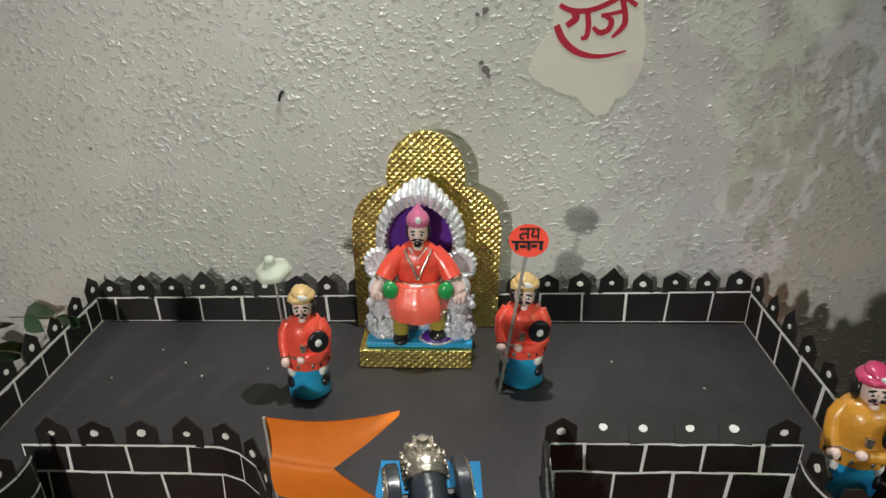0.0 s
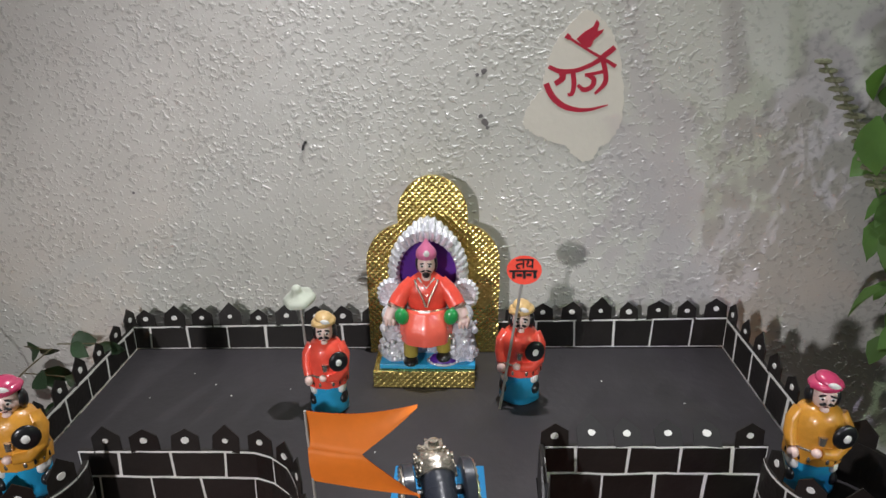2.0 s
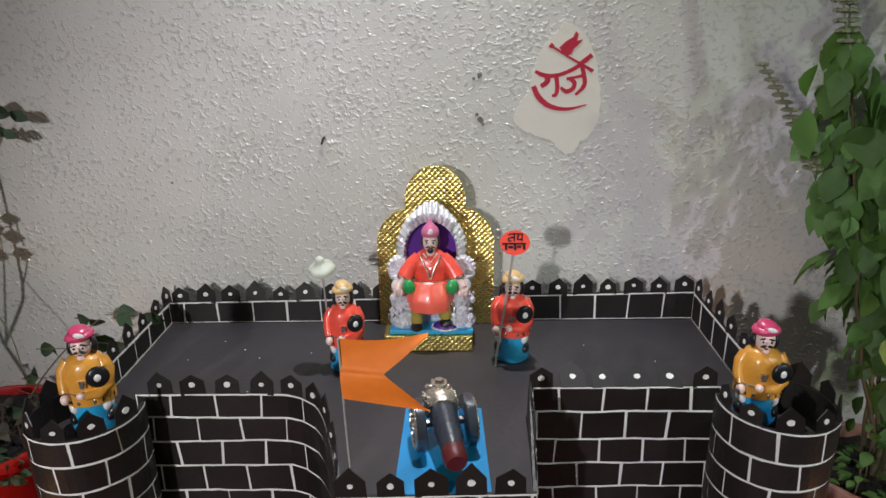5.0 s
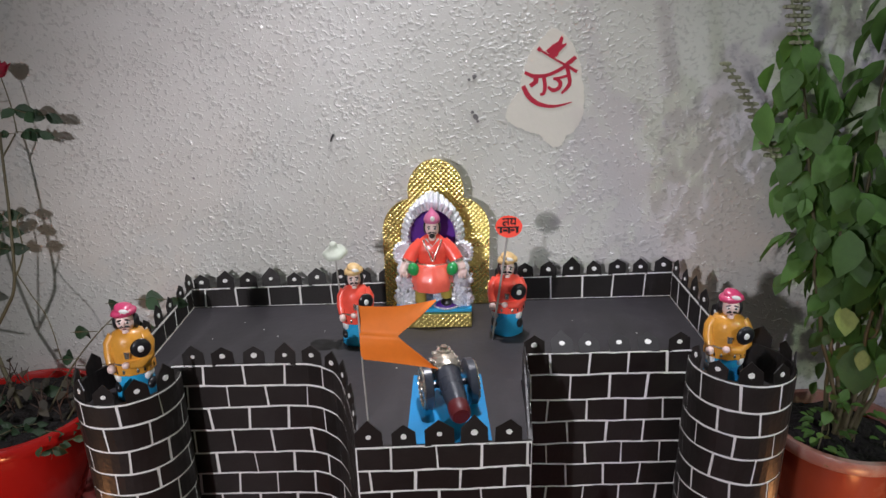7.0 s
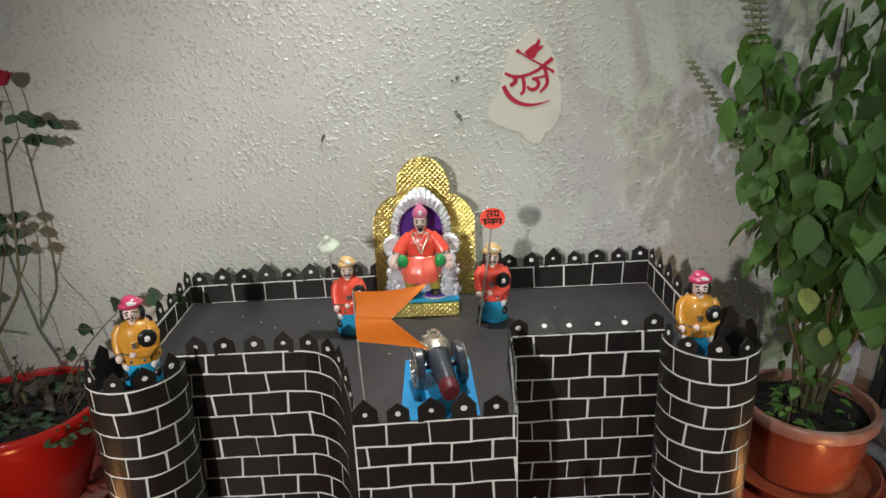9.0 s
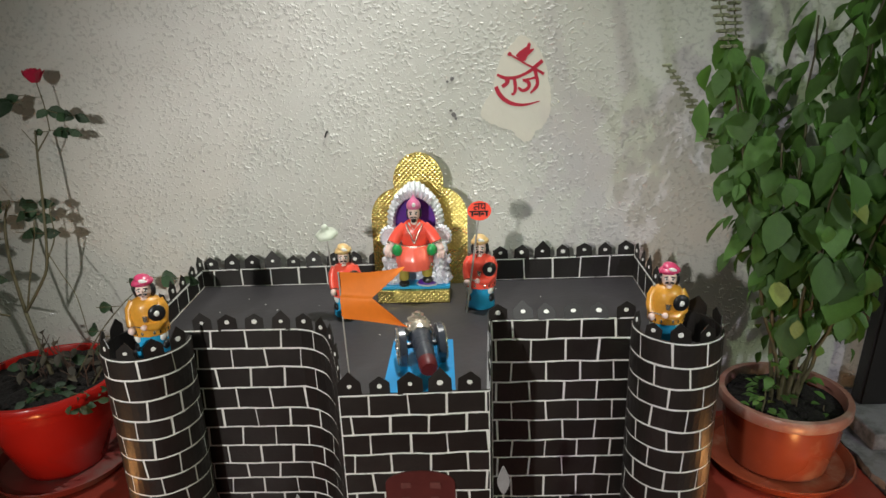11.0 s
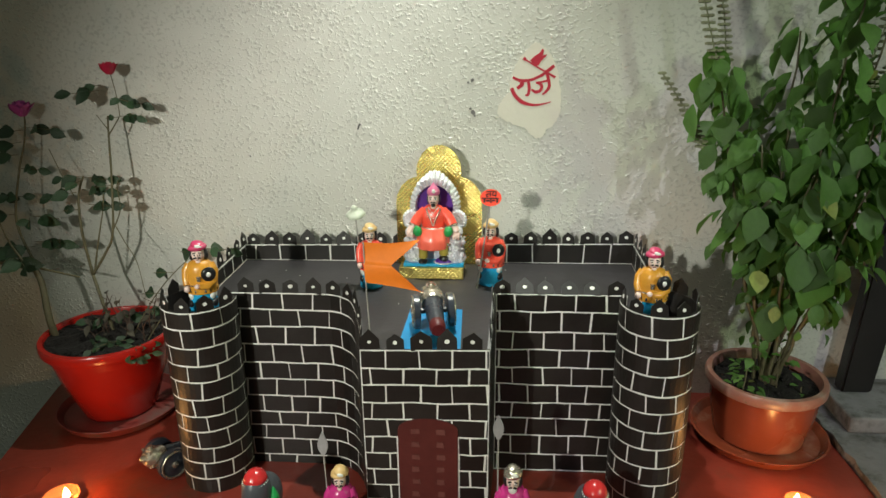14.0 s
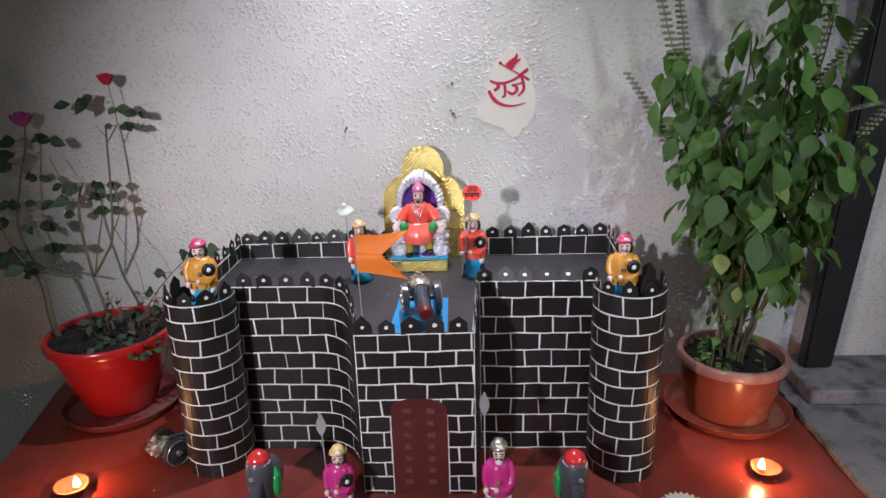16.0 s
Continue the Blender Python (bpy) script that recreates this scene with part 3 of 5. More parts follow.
part("terrace", bm, M["terrace"], fort, "matt charcoal card terrace")

# back parapet, a little higher at its far end
def back_top(s):
    return 0.3130 + 0.0095 * s / 0.747


back = Line([(-0.383, -0.022), (0.364, -0.020)])
core = wall_run("back_parapet", back, back_top, [0.3165], (0.022, 0.0), 0.0487, 1, "low black parapet with white brick lines", base=TERRACE)
merlons(core, back, back_top, [0.0193 + 0.0356 * i for i in range(21)])
bm = bmesh.new()
box(bm, (-0.383, -0.0175, 0.0), (0.364, -0.0145, TERRACE))
part("back_sheet", bm, M["black_paper"], fort)

# side parapets, open to the terrace
side_l = Line([(-0.378, -0.256), (-0.3805, -0.024)])
core = wall_run("side_parapet", side_l, 0.3130, [0.3130], (0.030, 0.0), 0.044, 2, base=TERRACE, brush=1.7)
merlons(core, side_l, 0.3130, [0.03 + 0.04 * i for i in range(6)])
side_r = Line([(0.3615, -0.024), (0.354, -0.256)])
core = wall_run("side_parapet", side_r, 0.3225, [0.3225], (0.034, 0.0), 0.046, 3, base=TERRACE, brush=1.7)
merlons(core, side_r, 0.3225, [0.012 + 0.04 * i for i in range(6)])
for x0, x1 in ((-0.3845, -0.381), (0.358, 0.3615)):
    bm = bmesh.new()
    box(bm, (x0, -0.262, 0.0), (x1, -0.024, TERRACE - 0.009))
    part("side_sheet", bm, M["black_paper"], fort)

# front curtain walls
def left_top(s):
    return LEFT if s < 0.215 else LEFT - 0.034 * min(1.0, (s - 0.215) / 0.070)


front_l = Line([(-0.3172, -0.270), (-0.24, -0.270), (-0.184, -0.270), (-0.156, -0.271), (-0.139, -0.278), (-0.122, -0.292), (-0.109, -0.312), (-0.099, -0.336), (-0.093, -0.355), (-0.088, -0.375), (-0.0865, -0.3935)])
core = wall_run("curtain_wall", front_l, left_top, [0.3141, 0.2858, 0.2563, 0.2247, 0.1917, 0.1616, 0.1302, 0.0999, 0.0739, 0.0475, 0.0159], (0.0369, 0.0141), 0.0481, 4, steps=40)
merlons(core, front_l, left_top, [0.0274, 0.062, 0.0985, 0.135, 0.168, 0.199, 0.226, 0.250, 0.272])
front_r = Line([(0.1041, -0.270), (0.3030, -0.270)])
core = wall_run("curtain_wall", front_r, RIGHT, [0.3194, 0.2898, 0.2554, 0.2251, 0.1939, 0.1636, 0.1301, 0.1015, 0.0692, 0.0335, 0.0022], (0.0283, 0.0064), 0.0470, 5)
merlons(core, front_r, RIGHT, [0.0095, 0.1817])
# these four have been bent back over the terrace
merlons(core, front_r, RIGHT, [0.0441, 0.0761, 0.1123, 0.146], back=54.0, card="grey_card")


def gate_top(s):
    return TERRACE + 0.002 + 0.038 * min(1.0, s / 0.09)


gate_r = Line([(0.0955, -0.3925), (0.1037, -0.2705)])
core = wall_run("gate_side", gate_r, gate_top, [0.3220, 0.2940, 0.2620, 0.2310, 0.2000, 0.1700, 0.1370, 0.1090, 0.0780, 0.0430, 0.0120], (0.030, 0.008), 0.046, 6)
merlons(core, gate_r, gate_top, [0.030, 0.058, 0.086], size=0.95)

# gatehouse front with its door
def gate_front_top(s):
    return 0.2815 + 0.0035 * s / 0.18


DOOR_X, DOOR_W, DOOR_H = 0.0070, 0.087, 0.174
gate = Line([(-0.0865, -0.394), (0.0950, -0.394)])
core = wall_run("gate_front", gate, gate_front_top, [0.2830, 0.2540, 0.2280, 0.1990, 0.1720, 0.1424, 0.1148, 0.0866, 0.0588, 0.0325, 0.0048], (0.0360, 0.0125), 0.0472, 7, hole=(DOOR_X - DOOR_W / 2 + 0.0865 - 0.001, DOOR_X + DOOR_W / 2 + 0.0865 + 0.001, DOOR_H - 0.012))
merlons(core, gate, gate_front_top, [0.0145, 0.0505, 0.087, 0.1225, 0.1575], size=1.08)
bm = bmesh.new()
half = DOOR_W / 2
plate(bm, [(-half, 0), (half, 0), (half, DOOR_H - 0.018)] + [(half * math.cos(radians(a)), DOOR_H - 0.018 + 0.018 * math.sin(radians(a))) for a in range(15, 180, 15)] + [(-half, DOOR_H - 0.018)], -0.0022, 0.0)
gate_door = part("gate_door", bm, M["door"], core, "maroon card door with faint square studs")
gate_door.location = (DOOR_X, -0.394, 0.0005)
for i in range(7):
    for j in (-1, 1):
        bm = bmesh.new()
        y = 0.153 - 0.0215 * i
        w, h = rnd(0.0055, 0.0068), rnd(0.0036, 0.0046)
        x = j * 0.0185 + rnd(-0.001, 0.001)
        plate(bm, [(x - w, y - h), (x + w, y - h + rnd(-0.001, 0.001)), (x + w * rnd(0.7, 1), y + h), (x - w * rnd(0.7, 1), y + h)], -0.0030, -0.0022)
        part("door_stud", bm, M["door_stud"], gate_door)

# corner towers
for cx, cy, a0, a1, seed, high, lines, phase, period, drift in (
        (-0.3545, -0.300, 100, 378, 8, 0.3140, [0.3140, 0.2861, 0.2559, 0.2262, 0.1989, 0.1690, 0.1390, 0.1126, 0.0825, 0.0552, 0.0263], (0.0400, 0.0213), 0.0456, 0.0008),
        (0.3400, -0.312, 162, 440, 9, 0.3265, [0.3265, 0.2935, 0.2640, 0.2350, 0.2035, 0.1750, 0.1440, 0.1145, 0.0835, 0.0520, 0.0225], (0.0408, 0.0190), 0.0436, 0.0002)):
    ring = Line(arc((cx, cy), 0.056, a0, a1))
    core = wall_run("corner_tower", ring, high, lines, phase, period, seed, "round corner tower of rolled black card", steps=40, drift=drift)
    n = int(ring.length / 0.036)
    merlons(core, ring, high, [0.02 + 0.036 * i for i in range(n)], lean=3, size=0.92, inward=0.0036)
    bm = bmesh.new()
    lathe(bm, [(0.0515, TERRACE - 0.006), (0.0515, TERRACE + 0.002)], (cx, cy, 0), seg=32)
    if cx < 0:
        lathe(bm, [(0.030, TERRACE + 0.002), (0.030, TERRACE + 0.010)], (cx + 0.002, cy + 0.004, 0), seg=24)
    part("tower_floor", bm, M["terrace"], fort)


# ---- painted word on the wall ----
def stroke(bm, points, widths, y=-0.0032, depth=0.0009):
    """A brush stroke on the wall along points in x and z."""
    pts = [Vector(p) for p in points]
    fine, wid = [], []
    for i in range(len(pts) - 1):
        p0, p1, p2, p3 = pts[max(0, i - 1)], pts[i], pts[i + 1], pts[min(len(pts) - 1, i + 2)]
        for s in range(6):
            t = s / 6
            fine.append(0.5 * (2 * p1 + (p2 - p0) * t + (2 * p0 - 5 * p1 + 4 * p2 - p3) * t * t + (3 * p1 - p0 - 3 * p2 + p3) * t ** 3))
            wid.append(widths[i] * (1 - t) + widths[i + 1] * t)
    fine.append(pts[-1]), wid.append(widths[-1])
    left, right = [], []
    for i, p in enumerate(fine):
        way = (fine[min(i + 1, len(fine) - 1)] - fine[max(i - 1, 0)]).normalized()
        side = Vector((-way.y, way.x)) * wid[i] / 2
        left.append(tuple(p + side)), right.append(tuple(p - side))
    for i in range(len(fine) - 1):
        quad = [left[i], left[i + 1], right[i + 1], right[i]]
        front = [bm.verts.new((a, y, b)) for a, b in quad]
        rear = [bm.verts.new((a, y + depth, b)) for a, b in quad]
        bm.faces.new(front)
        for k in range(4):
            bm.faces.new((front[k], rear[k], rear[(k + 1) % 4], front[(k + 1) % 4]))


word = thing("painted_word", (0.168, 0, 0.615), "crimson hand-painted Devanagari word with a small flag above", "wall lettering")


LAYERS = []


def painted(name, strokes):
    bm = bmesh.new()
    for points, widths in strokes:
        LAYERS.append(0)
        stroke(bm, points, widths, -0.0009 - 0.00003 * len(LAYERS), 0.0004)
    part(name, bm, M["sign_red"], word)


painted("headline", [([(-0.0367, 0.0093), (-0.0237, 0.0040), (-0.0059, 0.0047), (0.0115, 0.0113), (0.0239, 0.0192)], [0.0042, 0.0056, 0.0049, 0.0049, 0.0056])])
painted("letter", [([(-0.0223, 0.0047), (-0.0205, -0.0032), (-0.0287, -0.0098)], [0.0077, 0.0070, 0.0056])])
painted("letter", [([(-0.0095, 0.0040), (-0.0074, -0.0105), (-0.0091, -0.0204), (-0.0140, -0.0217)], [0.0056, 0.0056, 0.0049, 0.0035])])
painted("letter", [([(0.0226, 0.0179), (0.0277, -0.0019), (0.0260, -0.0112), (0.0165, -0.0211)], [0.0056, 0.0056, 0.0056, 0.0028]), ([(0.0247, 0.0034), (0.0155, 0.0014), (0.0042, -0.0006)], [0.0042, 0.0035, 0.0042]), ([(0.0070, 0.0001), (0.0144, -0.0052), (0.0126, -0.0131), (0.0042, -0.0164), (-0.0031, -0.0112)], [0.0042, 0.0056, 0.0056, 0.0056, 0.0035])])
painted("vowel_mark", [([(0.0191, 0.0166), (0.0273, 0.0225), (0.0355, 0.0291)], [0.0056, 0.0063, 0.0056])])
painted("underline", [([(-0.0387, -0.0092), (-0.0332, -0.0204), (-0.0257, -0.0290), (-0.0148, -0.0356), (-0.0004, -0.0389), (0.0138, -0.0382), (0.0320, -0.0336)], [0.0063, 0.0070, 0.0070, 0.0063, 0.0049, 0.0035, 0.0014])])
painted("flag_pole_mark", [([(-0.0190, 0.0423), (-0.0146, 0.0390)], [0.0063, 0.0049]), ([(-0.0146, 0.0390), (0.0073, 0.0258), (0.0255, 0.0159), (0.0379, 0.0086)], [0.0028, 0.0028, 0.0035, 0.0049])])
bm = bmesh.new()
plate(bm, [(-0.0075, 0.0383), (0.0007, 0.0456), (0.0097, 0.0509), (0.0136, 0.0581), (0.0166, 0.0548), (0.0149, 0.0463), (0.0219, 0.0482), (0.0206, 0.0449), (0.0118, 0.0370), (0.0085, 0.0298), (0.0022, 0.0284)], -0.0013, -0.0006)
part("flag_mark", bm, M["sign_red"], word)

# ---- figures ----


def soldier(place, turn, coat, turban, label, scale=1.0, shield=True, group="toy soldiers", slim=1.0, beard=False):
    bm = bmesh.new()
    lathe(bm, [(0.0205, 0), (0.0240, 0.003), (0.0238, 0.012), (0.0215, 0.026), (0.0200, 0.040)], mi=1, squash=(1, 0.82), seg=24, ripple=lambda a, z: 1 + 0.03 * math.cos(5 * a + 1))
    for x in (-1, 1):
        blob(bm, (x * 0.0165, -0.0040, 0.031), (0.0062, 0.0105, 0.0085), 5, (0, x * 14, 0))
        blob(bm, (x * 0.0180, -0.0045, 0.018), (0.0062, 0.0110, 0.0075), 4)
    lathe(bm, [(0.0200, 0.035), (0.0250, 0.036), (0.0256, 0.043), (0.0240, 0.054), (0.0234, 0.066), (0.0222, 0.076), (0.0180, 0.084), (0.0080, 0.089)], mi=0, squash=(1, 0.80), seg=36, ripple=lambda a, z: 1 + (0.035 * math.cos(12 * a) if z < 0.045 else 0.012 * math.cos(7 * a + 90 * z)))
    for i in range(9):
        a = math.pi * (1.08 + 0.84 * i / 8)
        blob(bm, (0.0242 * math.cos(a), 0.0196 * math.sin(a), 0.0410), (0.0022, 0.0012, 0.0034), 4 if i % 2 == 0 else 6, u=6, v=4)
    tube(bm, [(-0.0165, 0.0, 0.081), (-0.0220, -0.003, 0.072), (-0.0232, -0.006, 0.060), (-0.0215, -0.012, 0.050)], [0.0068, 0.0072, 0.0066, 0.0058], 0, 12)
    blob(bm, (-0.0215, -0.0160, 0.0455), (0.0052, 0.0050, 0.0056), 3)
    tube(bm, [(0.0165, 0.0, 0.081), (0.0216, -0.004, 0.070), (0.0212, -0.010, 0.055), (0.0120, -0.0185, 0.0490), (0.0005, -0.0205, 0.0500)], [0.0070, 0.0080, 0.0072, 0.0058, 0.0050], 0, 12)
    blob(bm, (-0.0035, -0.0215, 0.0505), (0.0048, 0.0040, 0.0040), 3)
    tube(bm, [(0.000, -0.0190, 0.0660), (-0.0005, -0.0205, 0.0585)], [0.0042, 0.0030], 6, 10)
    for x in (-1, 1):
        blob(bm, (x * 0.0112, 0.0015, 0.0955), (0.0042, 0.0064, 0.0092), 4)
    lathe(bm, [(0.0105, 0.0845), (0.0115, 0.0865), (0.0080, 0.089)], mi=5, squash=(1, 0.85), seg=16)
    blob(bm, (0, -0.0015, 0.0970), (0.0108, 0.0106, 0.0122), 3)
    for x in (-1, 1):
        blob(bm, (x * 0.0030, -0.0120, 0.0942), (0.0038, 0.0016, 0.0014), 4, (0, x * 14, 0), 10, 6)
    blob(bm, (0, -0.0108, 0.0908), (0.0024, 0.0012, 0.0008), 7, u=8, v=5)
    blob(bm, (0, -0.0090, 0.0870), (0.0042, 0.0030, 0.0032), 3)
    blob(bm, (0, -0.0124, 0.0970), (0.0017, 0.0020, 0.0028), 3)
    blob(bm, (0, 0.0, 0.1085), (0.0152, 0.0142, 0.0064), 2, (0, -5, 0))
    blob(bm, (0.001, -0.001, 0.1125), (0.0115, 0.0112, 0.0062), 2, (8, 12, 0))
    tube(bm, [(-0.013, -0.004, 0.1065), (-0.005, -0.0125, 0.1090), (0.006, -0.0120, 0.1105), (0.013, -0.003, 0.1085)], 0.0022, 2)
    blob(bm, (0.003, -0.0125, 0.1125), (0.0058, 0.0018, 0.0030), 5, (0, 15, 0), 8, 5)
    for x in (-1, 1):
        blob(bm, (x * 0.0045, -0.0110, 0.0988), (0.0027, 0.0012, 0.0013), 5, u=8, v=5)
        blob(bm, (x * 0.0043, -0.0120, 0.0987), (0.0013, 0.0007, 0.0012), 4, u=8, v=5)
        blob(bm, (x * 0.0047, -0.0108, 0.1015), (0.0034, 0.0014, 0.0009), 4, (0, x * 14, 0), 8, 5)
    tube(bm, [(0.0246 * math.cos(a), 0.0198 * math.sin(a), 0.0515 + 0.0012 * math.sin(a)) for a in [math.pi * (1 + i / 14) for i in range(15)]], 0.0012, 6, 6)
    if shield:
        blob(bm, (0.0165, -0.0215, 0.0700), (0.0118, 0.0040, 0.0118), 4, (0, 0, 16))
        blob(bm, (0.0172, -0.0253, 0.0705), (0.0038, 0.0014, 0.0042), 5, (0, 0, 16), 7, 5)
    if beard:
        blob(bm, (0, -0.0085, 0.0885), (0.0068, 0.0045, 0.0070), 5)
    bmesh.ops.scale(bm, verts=bm.verts, vec=(scale * slim, scale, scale))
    ob = solid("toy_soldier", bm, [coat, M["blue"], turban, M["skin"], M["black"], M["white"], M["gold_paint"], M["maroon"]], place, label, "figurine", group, turn, smooth=50)
    return ob


soldier((-0.110, -0.153, TERRACE), 6, M["scarlet"], M["pale_yellow"], "glossy clay soldier in red coat and straw turban, with black shield", 0.96, slim=0.88)
soldier((0.0955, -0.133, TERRACE), -6, M["scarlet"], M["pale_yellow"], "glossy clay soldier in red coat beside the round placard", 0.99, slim=0.92)
soldier((-0.347, -0.296, TERRACE + 0.010), 14, M["yellow"], M["rose_paint"], "glossy clay soldier in yellow coat and pink turban on tower", 0.97, slim=0.94)
soldier((0.336, -0.278, TERRACE + 0.002), -12, M["yellow"], M["rose_paint"], "glossy clay soldier in yellow coat and pink turban on tower", 0.97, slim=0.94)
soldier((-0.116, -0.434, 0.0), 4, M["pink"], M["pale_yellow"], "clay soldier in magenta coat with spear before the gate", 0.99, group="gate guards", slim=0.86)
soldier((0.1295, -0.434, 0.0), -3, M["pink"], M["gold_paint"], "bearded clay guard in magenta coat with white scarf", 1.08, shield=False, group="gate guards", slim=0.82, beard=True)


def spear(place, lean, height):
    ob = thing("spear", place, "thin spear with a flat silver leaf-shaped head", "toy spear", "gate guards")
    bm = bmesh.new()
    tube(bm, [(0, 0, 0), (lean, 0, height - 0.03)], 0.0011)
    part("shaft", bm, M["stick"], ob)
    bm = bmesh.new()
    plate(bm, smooth_outline([(0.0, -0.018), (0.0064, -0.007), (0.0070, 0.003), (0.0034, 0.013), (0.0, 0.020), (-0.0034, 0.013), (-0.0070, 0.003), (-0.0064, -0.007)], 3), -0.0012, 0.0012)
    head = part("spearhead", bm, M["spear"], ob)
    head.location = (lean, 0, height - 0.022)


spear((-0.134, -0.436, 0.0), -0.003, 0.176)
spear((0.109, -0.436, 0.0), -0.001, 0.211)


def elephant(place, turn):
    bm = bmesh.new()
    lathe(bm, [(0.016, 0.0), (0.019, 0.010), (0.0195, 0.060), (0.0205, 0.085), (0.0185, 0.103), (0.011, 0.115), (0.003, 0.119)], mi=0, seg=22, squash=(1.0, 1.15))
    blob(bm, (0, 0.030, 0.055), (0.024, 0.036, 0.034), 0)
    lathe(bm, [(0.0160, 0.1055), (0.0168, 0.1075), (0.0145, 0.1140), (0.0085, 0.1200), (0.001, 0.1225)], (0, 0.001, 0), 1, 22, (1.0, 1.1))
    for i in range(14):
        a = math.pi * (1.0 + i / 13)
        blob(bm, (0.0170 * math.cos(a), 0.001 + 0.0190 * math.sin(a), 0.1045), (0.0016, 0.0012, 0.0016), 3, u=6, v=4)
    tube(bm, [(0, -0.018, 0.080), (0, -0.028, 0.055), (0, -0.031, 0.030), (0, -0.027, 0.008)], [0.0105, 0.0085, 0.0065, 0.0050], 0, 12)
    for x, z in ((0.006, 0.088), (0.007, 0.072), (0.006, 0.056)):
        for k in range(5):
            blob(bm, (x + 0.0026 * math.cos(k * 1.26), -0.0225 - (0.0015 if z < 0.08 else 0), z + 0.0026 * math.sin(k * 1.26)), (0.0011, 0.0012, 0.0011), 3, u=6, v=4)
    blob(bm, (-0.0225, 0.006, 0.060), (0.0075, 0.012, 0.022), 2)
    lathe(bm, [(0.007, 0.078), (0.0012, 0.092)], (-0.0230, 0.004, 0), 2, 10)
    ob = solid("toy_elephant", bm, [M["grey"], M["red"], M["green"], M["white"]], place, "dark grey clay elephant with red cap and green saddle cloth", "figurine", "toy elephants", smooth=50)
    ob.matrix_world = ob.matrix_world @ Matrix.Diagonal((turn, 1, 1, 1))


elephant((-0.232, -0.455, 0.0), -1)
elephant((0.240, -0.455, 0.0), 1)

# white paper rosette lying on the ledge
bm = bmesh.new()
n = 48
slab(bm, [((0.037 if i % 2 else 0.030) * math.cos(2 * math.pi * i / n), (0.037 if i % 2 else 0.030) * math.sin(2 * math.pi * i / n)) for i in range(n)], 0.0, 0.003)
lathe(bm, [(0.024, 0.003), (0.020, 0.007), (0.006, 0.009)], seg=24, ripple=lambda a, z: 1 + 0.08 * math.cos(12 * a))
solid("paper_rosette", bm, M["white"], (0.416, -0.428, 0.0), "white pleated paper rosette with a zigzag rim", "rosette")

# round placard on a stick, and the small paper umbrella
placard = thing("placard", (0.083, -0.152, TERRACE), "round vermilion card placard on a thin stick", "placard")
bm = bmesh.new()
tube(bm, [(-0.010, -0.004, 0.0), (0.010, 0, 0.146)], 0.0015)
part("stick", bm, M["stick"], placard)
bm = bmesh.new()
plate(bm, [(0.0175 * math.cos(radians(a)), 0.0145 * math.sin(radians(a))) for a in range(0, 360, 15)], -0.0024, -0.0010)
board = part("board", bm, M["placard"], placard)
board.location, board.rotation_euler = (0.0115, 0, 0.159), (radians(-26), 0, 0)
for x, z, w, h in ((-0.001, -0.0012, 0.0140, 0.0010), (-0.0105, -0.0050, 0.0015, 0.0034), (-0.005, -0.0052, 0.0030, 0.0014), (0.000, -0.0050, 0.0014, 0.0036), (0.0045, -0.0048, 0.0026, 0.0013), (0.0105, -0.0050, 0.0015, 0.0034)):
    bm = bmesh.new()
    box(bm, (x - w, -0.0030, z - h), (x + w, -0.0024, z + h))
    part("ink_bar", bm, M["black"], board)
for points in ([(-0.0080, 0.0098), (0.0000, 0.0104), (0.0095, 0.0100)], [(-0.0008, 0.0098), (-0.0006, 0.0060), (-0.0010, 0.0016)], [(-0.0008, 0.0058), (-0.0040, 0.0062), (-0.0075, 0.0046), (-0.0066, 0.0018), (-0.0040, 0.0022)], [(0.0082, 0.0100), (0.0084, 0.0060), (0.0080, 0.0014)], [(0.0030, 0.0094), (0.0044, 0.0078), (0.0028, 0.0058), (0.0036, 0.0036), (0.0082, 0.0042)]):
    bm = bmesh.new()
    stroke(bm, points, [0.0016] * len(points), -0.0030, 0.0006)
    part("brush_stroke", bm, M["black"], board)

umbrella = thing("toy_umbrella", (-0.127, -0.153, TERRACE), "small pale greenish-white paper umbrella on a thin grey stick", "toy umbrella")
bm = bmesh.new()
tube(bm, [(0, 0, 0), (-0.006, 0, 0.13)], 0.0012)
part("stick", bm, M["stick"], umbrella)
bm = bmesh.new()
lathe(bm, [(0.0155, -0.0030), (0.0165, 0.0000), (0.0130, 0.0040), (0.0070, 0.0070), (0.0048, 0.0105), (0.0052, 0.0130), (0.0026, 0.0160)], seg=24, ripple=lambda a, z: 1 + 0.05 * math.cos(6 * a))
canopy = part("canopy", bm, M["pale_paper"], umbrella, smooth=60)
canopy.location, canopy.rotation_euler = (-0.006, 0, 0.130), (radians(16), radians(-6), 0)

# ---- throne ----
bm = bmesh.new()
arch = [(-0.080, 0.0), (0.078, 0.0)]
def arcpts(cx, cz, rx, rz, a0, a1, n=14):
    return [(cx + rx * math.cos(radians(a0 + (a1 - a0) * i / n)), cz + rz * math.sin(radians(a0 + (a1 - a0) * i / n))) for i in range(n + 1)]


